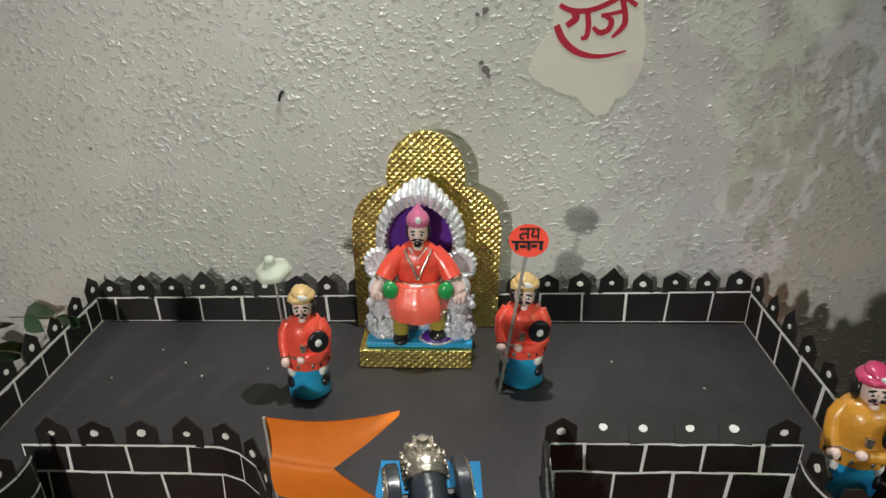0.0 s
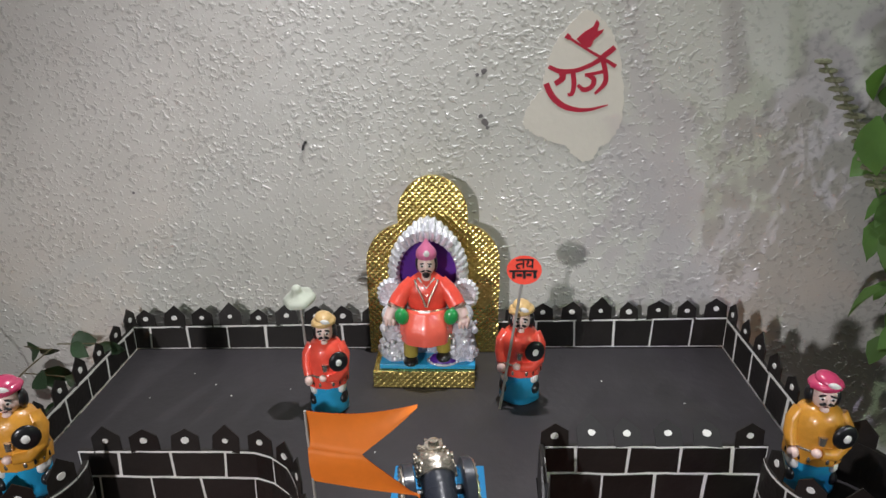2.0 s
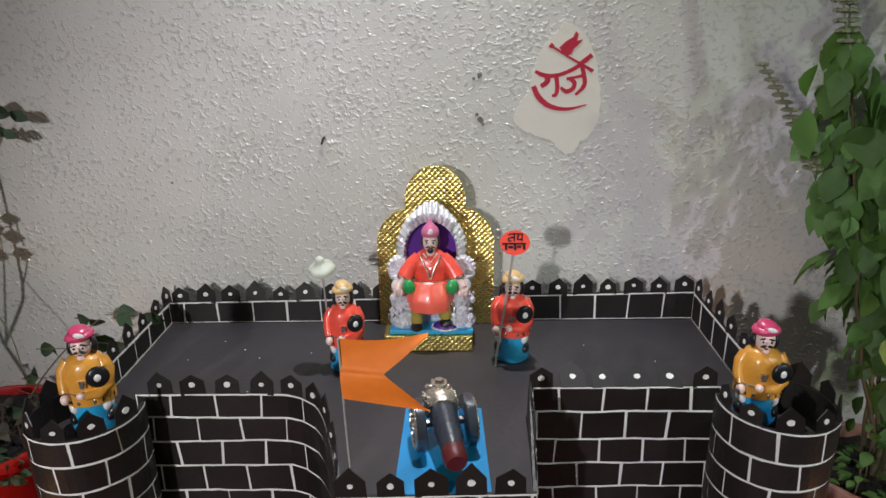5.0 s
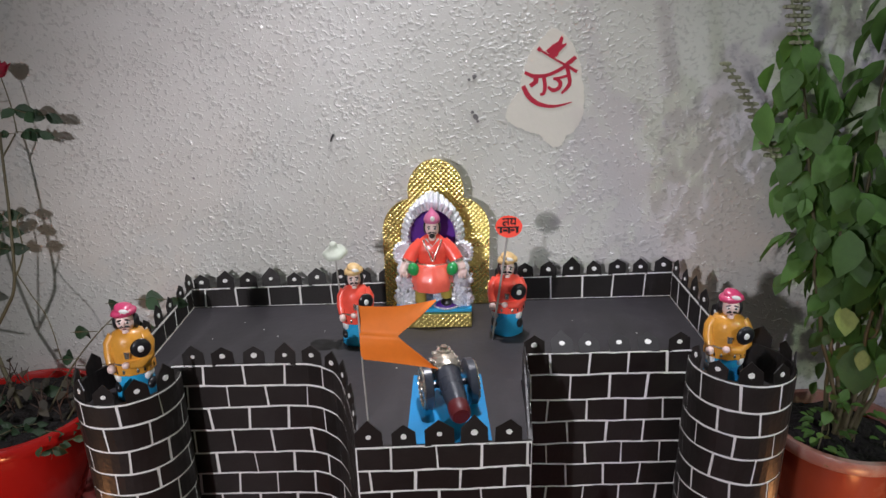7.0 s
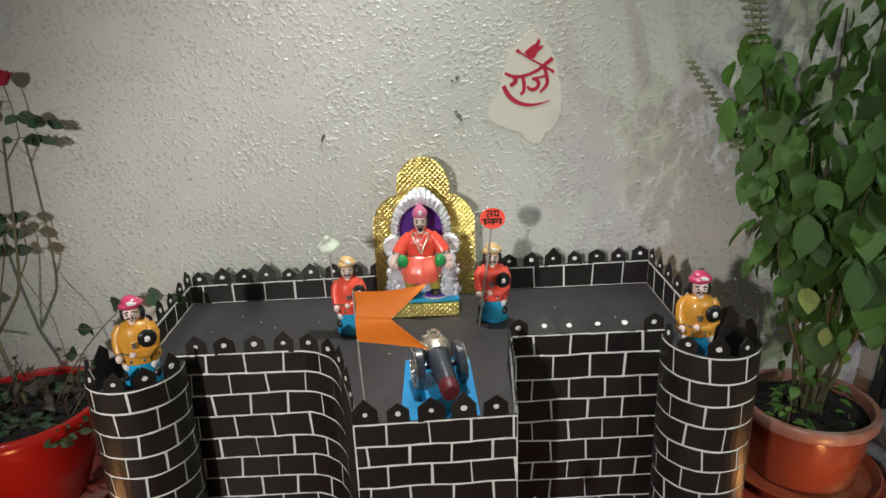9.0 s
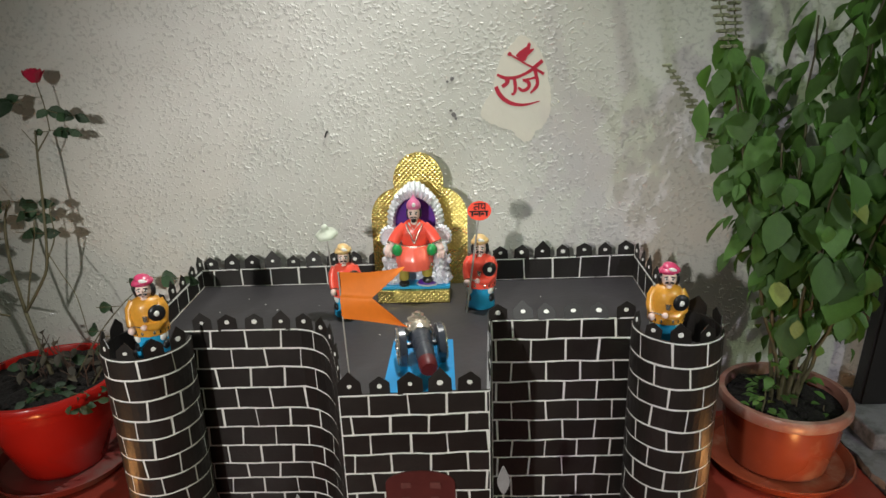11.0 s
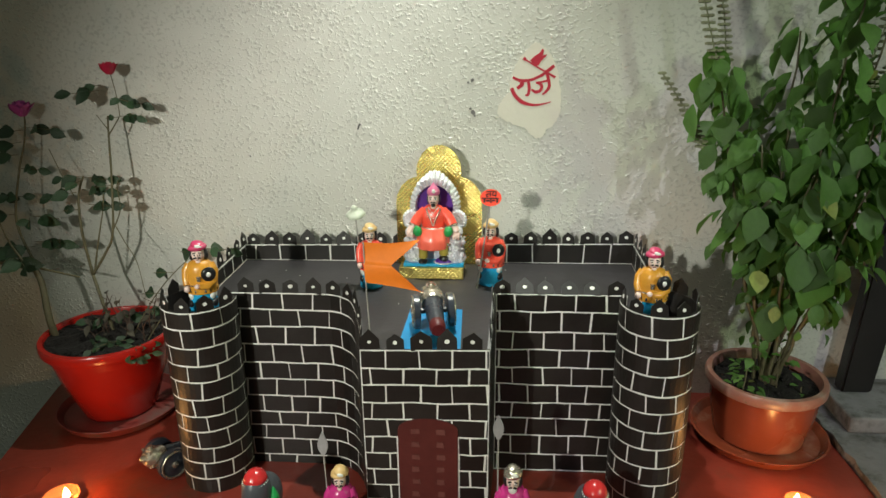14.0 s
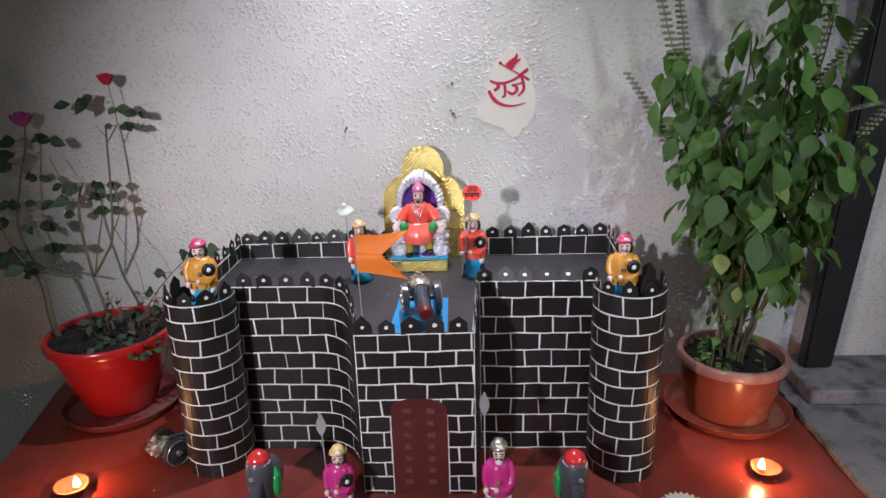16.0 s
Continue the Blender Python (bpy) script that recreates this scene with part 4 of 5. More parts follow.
arch += arcpts(0.034, 0.118, 0.045, 0.050, 0, 78) + arcpts(0.000, 0.178, 0.041, 0.048, -12, 192, 24) + arcpts(-0.035, 0.118, 0.045, 0.050, 102, 180)
plate(bm, arch, -0.003, 0.003)
board = solid("gold_backboard", bm, M["gold"], (0.0, -0.031, TERRACE + 0.001), "trefoil backboard covered in embossed gold foil", "backboard")
bm = bmesh.new()
box(bm, (-0.0575, -0.034, 0.0), (0.0575, 0.034, 0.021), 0, 0.0012)
solid("foil_box", bm, M["gold"], (-0.0095, -0.082, TERRACE + 0.0005), "low box wrapped in gold foil under the throne", "box", turn=-1)

bm = bmesh.new()
box(bm, (-0.054, -0.031, 0.0), (0.054, 0.029, 0.006), 1, 0.001)
for x in (-1, 1):
    lathe(bm, [(0.017, 0.004), (0.020, 0.012), (0.016, 0.030), (0.018, 0.044), (0.010, 0.052)], (x * 0.036, -0.004, 0), 0, 16, (1, 1.2), ripple=lambda a, z: 1 + 0.06 * math.cos(7 * a))
    blob(bm, (x * 0.040, -0.010, 0.060), (0.012, 0.020, 0.010), 0)
    lathe(bm, [(0.013, 0.0), (0.014, 0.004), (0.0, 0.006)], (x * 0.043, 0.008, 0.066), 0, 14)
    blob(bm, (x * 0.042, 0.012, 0.078), (0.013, 0.008, 0.016), 0)
box(bm, (-0.034, -0.004, 0.004), (0.034, 0.026, 0.056), 0, 0.003)
# fluted shell back
shell = []
for ring, (r, y) in enumerate(((0.70, 0.010), (0.78, 0.002), (0.90, 0.004), (1.0, 0.012), (0.99, 0.020))):
    row = []
    for i in range(240):
        a = 2 * math.pi * i / 240
        k = r * (1 + (0.020 * math.cos(40 * a) if ring >= 2 else 0)) * (1 + (0.16 * max(0, math.sin(a)) ** 10 if ring >= 2 else 0))
        row.append(bm.verts.new((0.046 * k * math.cos(a), y + 0.004, 0.100 + 0.057 * k * math.sin(a))))
    shell.append(row)
for a, b in zip(shell, shell[1:]):
    for i in range(240):
        bm.faces.new((a[i], a[(i + 1) % 240], b[(i + 1) % 240], b[i])).material_index = 0
bm.faces.new(shell[-1]).material_index = 0
f = bm.faces.new([bm.verts.new(v.co + Vector((0, 0.001, 0))) for v in shell[0]])
f.material_index = 2
for i in range(40):
    a = 2 * math.pi * i / 40
    blob(bm, (0.0350 * math.cos(a), 0.0045, 0.100 + 0.0445 * math.sin(a)), (0.0022, 0.0022, 0.0022), 0, u=6, v=4)
for i in range(9):
    a = radians(50 + 10 * i)
    tube(bm, [(0.034 * math.cos(a), 0.004, 0.100 + 0.044 * math.sin(a)), (0.043 * math.cos(a), 0.001, 0.100 + 0.056 * math.sin(a)), (0.046 * math.cos(a), 0.008, 0.100 + (0.061 + 0.007 * (i in (3, 4, 5))) * math.sin(a))], [0.0022, 0.0036, 0.0018], 0, 8)
# the seated figure, plainly shaped
lathe(bm, [(0.0215, 0.062), (0.0205, 0.070), (0.0235, 0.078), (0.0268, 0.086), (0.0255, 0.094), (0.0205, 0.1020), (0.0135, 0.1080), (0.0065, 0.1125)], (0, -0.009, 0), 3, 32, (1, 0.60), ripple=lambda a, z: 1 + 0.025 * math.cos(9 * a + 80 * z))
lathe(bm, [(0.0270, 0.033), (0.0310, 0.035), (0.0318, 0.043), (0.0305, 0.053), (0.0262, 0.062), (0.0215, 0.070)], (-0.001, -0.018, 0), 11, 40, (1, 0.78), ripple=lambda a, z: 1 + 0.07 * math.cos(2 * a + 0.15) * (z < 0.058) * (-1) + 0.03 * math.cos(9 * a + 1))
for x in (-1, 1):
    # scalloped wing, sleeve, cuff, hand, leg, shoe, hair
    lathe_ring = []
    for k, y in ((0.45, 0.004), (0.8, 0.0005), (1.0, 0.005)):
        lathe_ring.append([bm.verts.new((x * 0.041 + 0.0170 * k * (1 + 0.06 * math.cos(18 * math.radians(j * 5))) * math.cos(math.radians(j * 5)), y, 0.079 + 0.0185 * k * (1 + 0.06 * math.cos(18 * math.radians(j * 5))) * math.sin(math.radians(j * 5)))) for j in range(72)])
    for ra, rb in zip(lathe_ring, lathe_ring[1:]):
        for j in range(72):
            bm.faces.new((ra[j], ra[(j + 1) % 72], rb[(j + 1) % 72], rb[j])).material_index = 0
    bm.faces.new(lathe_ring[0]).material_index = 0
    bm.faces.new(lathe_ring[-1]).material_index = 0
    tube(bm, [(x * 0.0150, -0.010, 0.1015), (x * 0.0235, -0.014, 0.0925), (x * 0.0300, -0.018, 0.0830), (x * 0.0335, -0.021, 0.0765)], [0.0075, 0.0092, 0.0098, 0.0096], 3, 14)
    tube(bm, [(x * 0.0335, -0.021, 0.0775), (x * 0.0342, -0.0215, 0.0748)], [0.0102, 0.0100], 8, 14)
    tube(bm, [(x * 0.0340, -0.0215, 0.0760), (x * 0.0385, -0.0240, 0.0700), (x * 0.0412, -0.0260, 0.0650)], [0.0074, 0.0068, 0.0060], 5, 12)
    blob(bm, (x * 0.0270, -0.0305, 0.0665), (0.0080, 0.0055, 0.0098), 4, (0, x * 10, 0))
    blob(bm, (x * 0.0415, -0.0260, 0.0630 - 0.003 * (x > 0)), (0.0066, 0.0066, 0.0062), 5, (0, x * 12, 0))
    for k in range(3):
        blob(bm, (x * (0.0365 + 0.0040 * k), -0.0305, 0.0590 - 0.003 * (x > 0)), (0.0020, 0.0022, 0.0048), 5, u=7, v=5)
    tube(bm, [(x * 0.0175, -0.025, 0.044), (x * 0.0185, -0.025, 0.016 + 0.006 * (x > 0))], [0.0090, 0.0080], 6, 12)
    blob(bm, (x * 0.0185, -0.030, 0.0105 + 0.006 * (x > 0)), (0.0085, 0.0110, 0.0050), 7)
    blob(bm, (x * 0.0093, -0.008, 0.121), (0.003, 0.006, 0.009), 7)
    blob(bm, (x * 0.0042, -0.0214, 0.1228), (0.0025, 0.0008, 0.0014), 10, u=8, v=5)
    blob(bm, (x * 0.0041, -0.0220, 0.1228), (0.0013, 0.0006, 0.0013), 7, u=8, v=5)
lathe(bm, [(0.0220, 0.0665), (0.0232, 0.0690), (0.0220, 0.0715)], (0, -0.011, 0), 8, 24, (1, 0.70), close=False)
blob(bm, (-0.004, -0.0285, 0.0690), (0.0085, 0.0022, 0.0022), 10, (0, -8, 0), 10, 6)
blob(bm, (0.000, -0.0150, 0.1070), (0.0056, 0.0050, 0.0075), 5)
for x in (-1, 1):
    tube(bm, [(x * 0.0130, -0.0190, 0.1060), (x * 0.0095, -0.0232, 0.0980), (x * 0.0045, -0.0258, 0.0880), (x * 0.0008, -0.0262, 0.0760)], 0.0012, 8, 6)
for i in range(9):
    a = math.pi * (0.05 + 0.9 * i / 8)
    blob(bm, (0.030 * math.cos(a), -0.018 - 0.018 * math.sin(a), 0.038 + 0.003 * (i % 2)), (0.0045, 0.003, 0.003), 8, u=8, v=5)
blob(bm, (0, -0.012, 0.1215), (0.0100, 0.0102, 0.0132), 5)
blob(bm, (0, -0.0190, 0.1120), (0.0042, 0.0032, 0.0042), 7)
blob(bm, (0, -0.0222, 0.1205), (0.0016, 0.0018, 0.0026), 5, u=8, v=6)
for x in (-1, 1):
    blob(bm, (x * 0.0029, -0.0214, 0.1170), (0.0036, 0.0012, 0.0011), 7, (0, x * 16, 0), 8, 5)
lathe(bm, [(0.0106, 0.1295), (0.0116, 0.1325), (0.0112, 0.1362), (0.0092, 0.1402), (0.0060, 0.1435), (0.0030, 0.1475), (0.0010, 0.1510)], (0, -0.011, 0), 9, 18)
blob(bm, (0.001, -0.0215, 0.1370), (0.0032, 0.0014, 0.0042), 10, u=8, v=5)
for x in (-1, 1):
    blob(bm, (x * 0.0042, -0.0212, 0.1255), (0.0026, 0.0010, 0.0009), 7, (0, x * 8, 0), 8, 5)
lathe(bm, [(0.0150, 0.0055), (0.0165, 0.0075), (0.0150, 0.0100), (0.0125, 0.0130), (0.0060, 0.0155)], (0.0180, -0.022, 0), 2, 20, (1, 0.75))
lathe(bm, [(0.0172, 0.0058), (0.0185, 0.0070), (0.0172, 0.0085)], (0.0180, -0.022, 0), 0, 20, (1, 0.75), ripple=lambda a, z: 1 + 0.04 * math.cos(16 * a))
for i in range(70):
    side = -1 if i % 2 else 1
    a = rnd(math.pi, 2 * math.pi)
    blob(bm, (side * 0.037 + 0.0185 * math.cos(a), -0.006 + 0.0215 * math.sin(a), rnd(0.008, 0.056)), (rnd(0.002, 0.005), rnd(0.002, 0.004), rnd(0.002, 0.006)), 0, u=7, v=5)
for i in range(16):
    a = math.pi * (i + 0.5) / 16
    blob(bm, (rnd(0.010, 0.030) * math.cos(a), -0.017 - 0.0235 * math.sin(a) * 0.95, rnd(0.040, 0.060)), (0.0014, 0.0012, 0.0014), 8, u=6, v=4)
tube(bm, [(-0.011, -0.0155, 0.105), (0.0, -0.0245, 0.088), (0.011, -0.0155, 0.105)], 0.0016, 8)
tube(bm, [(-0.009, -0.0165, 0.107), (0.0, -0.0225, 0.097), (0.009, -0.0165, 0.107)], 0.0013, 10)
bmesh.ops.scale(bm, verts=bm.verts, vec=(1.0, 1.0, 0.99))
solid("throne_statue", bm, [M["silver"], M["blue"], M["purple"], M["scarlet"], M["green"], M["skin"], M["olive"], M["black"], M["gold_paint"], M["mauve"], M["white"], M["coral"]], (-0.0055, -0.080, TERRACE + 0.0218), "painted clay figure in red robe on a silver throne", "statue", turn=-1, smooth=45)

# ---- flag ----
flag = thing("flag", (-0.0745, -0.386, TERRACE), "swallow-tailed orange card flag on a thin stick", "flag")
bm = bmesh.new()
tube(bm, [(0.003, 0, 0), (0.001, -0.002, 0.08), (0, -0.004, 0.156)], 0.0010)
part("pole", bm, M["stick"], flag)
bm = bmesh.new()
rows, cols = 14, 18
grid = {}
for i in range(cols + 1):
    u = i / cols
    for j in range(rows + 1):
        v = j / rows
        # upper and lower tails meet in a notch
        zt, zb = 0.0 - 0.004 * u + 0.008 * u * u, -0.058 - 0.002 * u - 0.010 * u * u
        zmid = -0.029 - 0.002 * u
        open_ = max(0.0, (u - 0.50) / 0.50)
        up = v < 0.5
        if up:
            lo = zmid + (zt - zmid) * open_ ** 0.9
            z = zt + (lo - zt) * (v / ((rows // 2 - 1) / rows))
        else:
            hi = zmid + (zb - zmid) * open_ ** 0.9
            z = hi + (zb - hi) * ((v - 0.5) / 0.5)
        grid[i, j] = (0.075 * u, -0.004 - 0.005 * math.sin(3.0 * u) + 0.002 * math.sin(7 * v + 2 * u), 0.156 + z)
for thick in (0.0, 0.0006):
    vs = {k: bm.verts.new((x, y + thick, z)) for k, (x, y, z) in grid.items()}
    for i in range(cols):
        for j in range(rows):
            if i >= cols // 2 and j == rows // 2 - 1:
                continue
            try:
                bm.faces.new((vs[i, j], vs[i + 1, j], vs[i + 1, j + 1], vs[i, j + 1]))
            except ValueError:
                pass
part("cloth", bm, M["flag"], flag, smooth=180)

# ---- cannon on its blue card ----
bm = bmesh.new()
slab(bm, [(-0.034, -0.3915), (0.0545, -0.3915), (0.0515, -0.252), (-0.031, -0.252)], TERRACE + 0.0003, TERRACE + 0.0016)
tagged(new("blue_card", finish(bm, "blue_card", M["pad"])), "bright blue card sheet lying under the cannon", "card sheet")


def cannon(place, turn, label, tip=0):
    ob = thing("toy_cannon", place, label, "toy cannon", turn=turn)
    if tip:
        ob.matrix_world = ob.matrix_world @ pose(0, 0, 0, 0, tip, 0)
    bm = bmesh.new()
    axis = lambda pts: [(0, y, z) for y, z in pts]
    tube(bm, axis([(0.012, 0.036), (-0.030, 0.030), (-0.048, 0.0265)]), [0.0150, 0.0125, 0.0108], 0, 20)
    part("barrel", bm, M["gunmetal"], ob, smooth=50)
    bm = bmesh.new()
    tube(bm, axis([(-0.0470, 0.0267), (-0.053, 0.0255), (-0.061, 0.0240), (-0.064, 0.0234)]), [0.0112, 0.0116, 0.0112, 0.0095], 0, 20)
    tube(bm, axis([(-0.0635, 0.0234), (-0.0645, 0.0232)]), [0.0066, 0.0064], 0, 16)
    part("muzzle", bm, M["maroon"], ob, smooth=50)
    bm = bmesh.new()
    tube(bm, axis([(0.004, 0.036), (0.010, 0.0375), (0.026, 0.0410), (0.034, 0.0425)]), [0.0155, 0.0172, 0.0160, 0.0100], 0, 20)
    blob(bm, (0, 0.036, 0.0440), (0.007, 0.006, 0.006), 0)
    lathe(bm, [(0.008, 0.0), (0.008, 0.004), (0.005, 0.004), (0.004, 0.008)], (0, 0.022, 0.054), 0, 14)
    for i in range(84):
        a, y = rnd(0, 2 * math.pi), rnd(0.006, 0.030)
        z = 0.036 + (y - 0.004) * 0.24
        blob(bm, (0.0162 * math.cos(a), y, z + 0.0162 * math.sin(a)), (0.0019, 0.0024, 0.0019), 0, u=6, v=4)
    part("breech", bm, M["gold_paint"], ob, "gilded ornate breech", smooth=40)
    for x in (-1, 1):
        bm = bmesh.new()
        tube(bm, [(x * 0.020, 0, 0.0262), (x * 0.021, 0, 0.0262), (x * 0.0285, 0, 0.0262), (x * 0.0295, 0, 0.0262)], [0.0245, 0.0262, 0.0262, 0.0245], 0, 28)
        wheel = part("wheel", bm, M["gunmetal"], ob, smooth=40)
        bm = bmesh.new()
        ring = [(x * 0.0298, 0.0225 * math.cos(math.pi * i / 26), 0.0262 + 0.0225 * math.sin(math.pi * i / 26)) for i in range(53)]
        tube(bm, ring, [0.0023 if i % 2 else 0.0011 for i in range(53)], 0, 6)
        part("studded_rim", bm, M["gold_paint"], wheel, "gilded studded rim", smooth=50)
        bm = bmesh.new()
        blob(bm, (x * 0.0300, 0, 0.0262), (0.004, 0.006, 0.006), 0, u=10, v=6)
        part("hub", bm, M["gold_paint"], wheel)
    bm = bmesh.new()
    tube(bm, [(-0.021, 0, 0.0262), (0.021, 0, 0.0262)], 0.004)
    box(bm, (-0.011, -0.012, 0.016), (0.011, 0.020, 0.030), 0, 0.003)
    part("carriage", bm, M["gunmetal"], ob)
    return ob


cannon((0.0110, -0.318, TERRACE + 0.0017), 11, "dark grey toy cannon with gilded breech on blue card")
cannon((-0.446, -0.306, 0.0), 146, "second dark toy cannon with gilded breech beside the tower")


# ---- pots ----
def pot(name, place, rim, foot, high, material, rim_material, dish_material, sink, label):
    ob = thing(name, place, label, "plant pot")
    bm = bmesh.new()
    lathe(bm, [(foot, 0.010), (foot + 0.003, 0.012), (foot + (rim - foot) * 0.55, high * 0.55), (rim - 0.0105, high - 0.0195), (rim - 0.014, high - 0.036)], seg=56)
    part("body", bm, material, ob, smooth=40)
    bm = bmesh.new()
    lathe(bm, [(rim - 0.013, high - 0.019), (rim - 0.002, high - 0.0185), (rim - 0.0005, high - 0.016), (rim, high - 0.004), (rim - 0.002, high), (rim - 0.010, high), (rim - 0.012, high - 0.006), (rim - 0.0135, high - 0.018)], seg=56, close=False)
    part("rim", bm, rim_material, ob, smooth=40)
    bm = bmesh.new()
    n = 40
    rings = []
    for k in range(9):
        r = (rim - 0.0125) * k / 8 + 0.0005
        rings.append([bm.verts.new((r * math.cos(2 * math.pi * i / n), r * math.sin(2 * math.pi * i / n), high - sink + 0.008 * (1 - k / 8) + 0.011 * noise.noise(Vector((r * 40 * math.cos(2 * math.pi * i / n), r * 40 * math.sin(2 * math.pi * i / n), place[0]))))) for i in range(n)])
    for a, b in zip(rings, rings[1:]):
        for i in range(n):
            bm.faces.new((a[i], a[(i + 1) % n], b[(i + 1) % n], b[i]))
    part("soil", bm, M["soil"], ob, "dark crumbly soil")
    bm = bmesh.new()
    for i in range(130):
        a, r, s = rnd(0, 2 * math.pi), (rim - 0.016) * math.sqrt(rnd(0, 1)), rnd(0.0015, 0.0050)
        blob(bm, (r * math.cos(a), r * math.sin(a), high - sink + 0.004 * (1 - r / rim)), (s, s * rnd(0.6, 1), s * 0.8), turn=(0, 0, rnd(0, 180)), u=6, v=4)
    tagged(part("soil_crumble", bm, M["soil"], ob), kind="stuff")
    dish = thing("saucer", place, "shallow round plastic saucer under the plant pot", "saucer")
    bm = bmesh.new()
    lathe(bm, [(0.085, 0.0), (0.104, 0.004), (0.113, 0.018), (0.115, 0.020), (0.112, 0.0205), (0.102, 0.0085), (0.080, 0.0085)], seg=56)
    part("dish", bm, dish_material, dish, smooth=40)
    return ob


pot("flower_pot", (-0.625, -0.122, 0.0), 0.120, 0.062, 0.172, M["pot_red"], M["pot_red"], M["rim_red"], 0.009, "glossy red plastic flower pot holding a rose bush")
pot("flower_pot", (0.580, -0.148, 0.0), 0.099, 0.072, 0.129, M["pot_terra"], M["rim_terra"], M["pot_terra"], 0.018, "terracotta-brown plastic flower pot holding a basil bush")


# ---- plants ----
def leaf(bm, base, way, up, long, wide, bend=0.25, mi=0):
    """One pointed leaf, folded along its rib and drooping."""
    way, up = way.normalized(), up
    side = way.cross(up).normalized()
    up = side.cross(way).normalized()
    rib, lft, rgt = [], [], []
    for f, w in ((0.0, 0.10), (0.22, 0.72), (0.48, 1.0), (0.76, 0.66), (1.0, 0.0)):
        c = base + way * long * f - up * long * bend * f * f
        rib.append(bm.verts.new(c))
        if w:
            lift = up * wide * 0.16 * w
            lft.append(bm.verts.new(c + side * wide * 0.5 * w + lift))
            rgt.append(bm.verts.new(c - side * wide * 0.5 * w + lift))
    for i in range(3):
        for q in ((rib[i], rib[i + 1], lft[i + 1], lft[i]), (rib[i + 1], rib[i], rgt[i], rgt[i + 1])):
            bm.faces.new(q).material_index = mi
    bm.faces.new((rib[3], rib[4], lft[3])).material_index = mi
    bm.faces.new((rib[4], rib[3], rgt[3])).material_index = mi


def leaf_shapes(n, wide):
    """A few curled leaves of length one along y, to be shared."""
    out = []
    for _ in range(n):
        bm = bmesh.new()
        leaf(bm, Vector((0, 0, 0)), Vector((rnd(-0.08, 0.08), 1, 0)), Vector((rnd(-0.2, 0.2), 0, 1)), 1.0, wide * rnd(0.85, 1.15), rnd(0.05, 0.4))
        out.append(bm)
    return out


def hang_leaf(me, parent, at, way, up, long):
    way = way.normalized()
    side = way.cross(up).normalized()
    m = Matrix((side, way, side.cross(way))).transposed().to_4x4()
    ob = new("leaf", me)
    ob.parent = parent
    ob.matrix_local = Matrix.Translation(at) @ m @ Matrix.Diagonal((long, long, long, 1))


def wander(start, end, bow, n=8, jag=0.004):
    a, b, k = Vector(start), Vector(end), Vector(bow)
    return [a + (b - a) * (i / n) + k * math.sin(math.pi * i / n) + Vector((rnd(-jag, jag), rnd(-jag, jag), 0)) * (0 < i < n) for i in range(n + 1)]


basil = thing("basil_plant", (0.580, -0.150, 0.098), "tall leafy green holy basil bush with seed spikes", "plant")
BASIL = [finish(q, "leaf", M["leaf"], 180) for q in leaf_shapes(8, 0.70)]
PALE = [finish(q, "leaf", M["yellow_leaf"], 180) for q in leaf_shapes(3, 0.72)]
hung = []


def spike(start, end):
    s = wander(start, end, (rnd(-0.006, 0.006), 0, 0), 15, 0.001)
    spikes = bmesh.new()
    tube(spikes, s, 0.0012, seg=5)
    for i, q in enumerate(s[1:]):
        for k in range(6):
            a = k * math.pi / 3 + i
            blob(spikes, q + Vector((math.cos(a), math.sin(a), 0)) * 0.0066 * (1.2 - i / 20), (0.0046, 0.0046, 0.0026), u=5, v=3)
    part("seed_spike", spikes, M["seed"], basil)


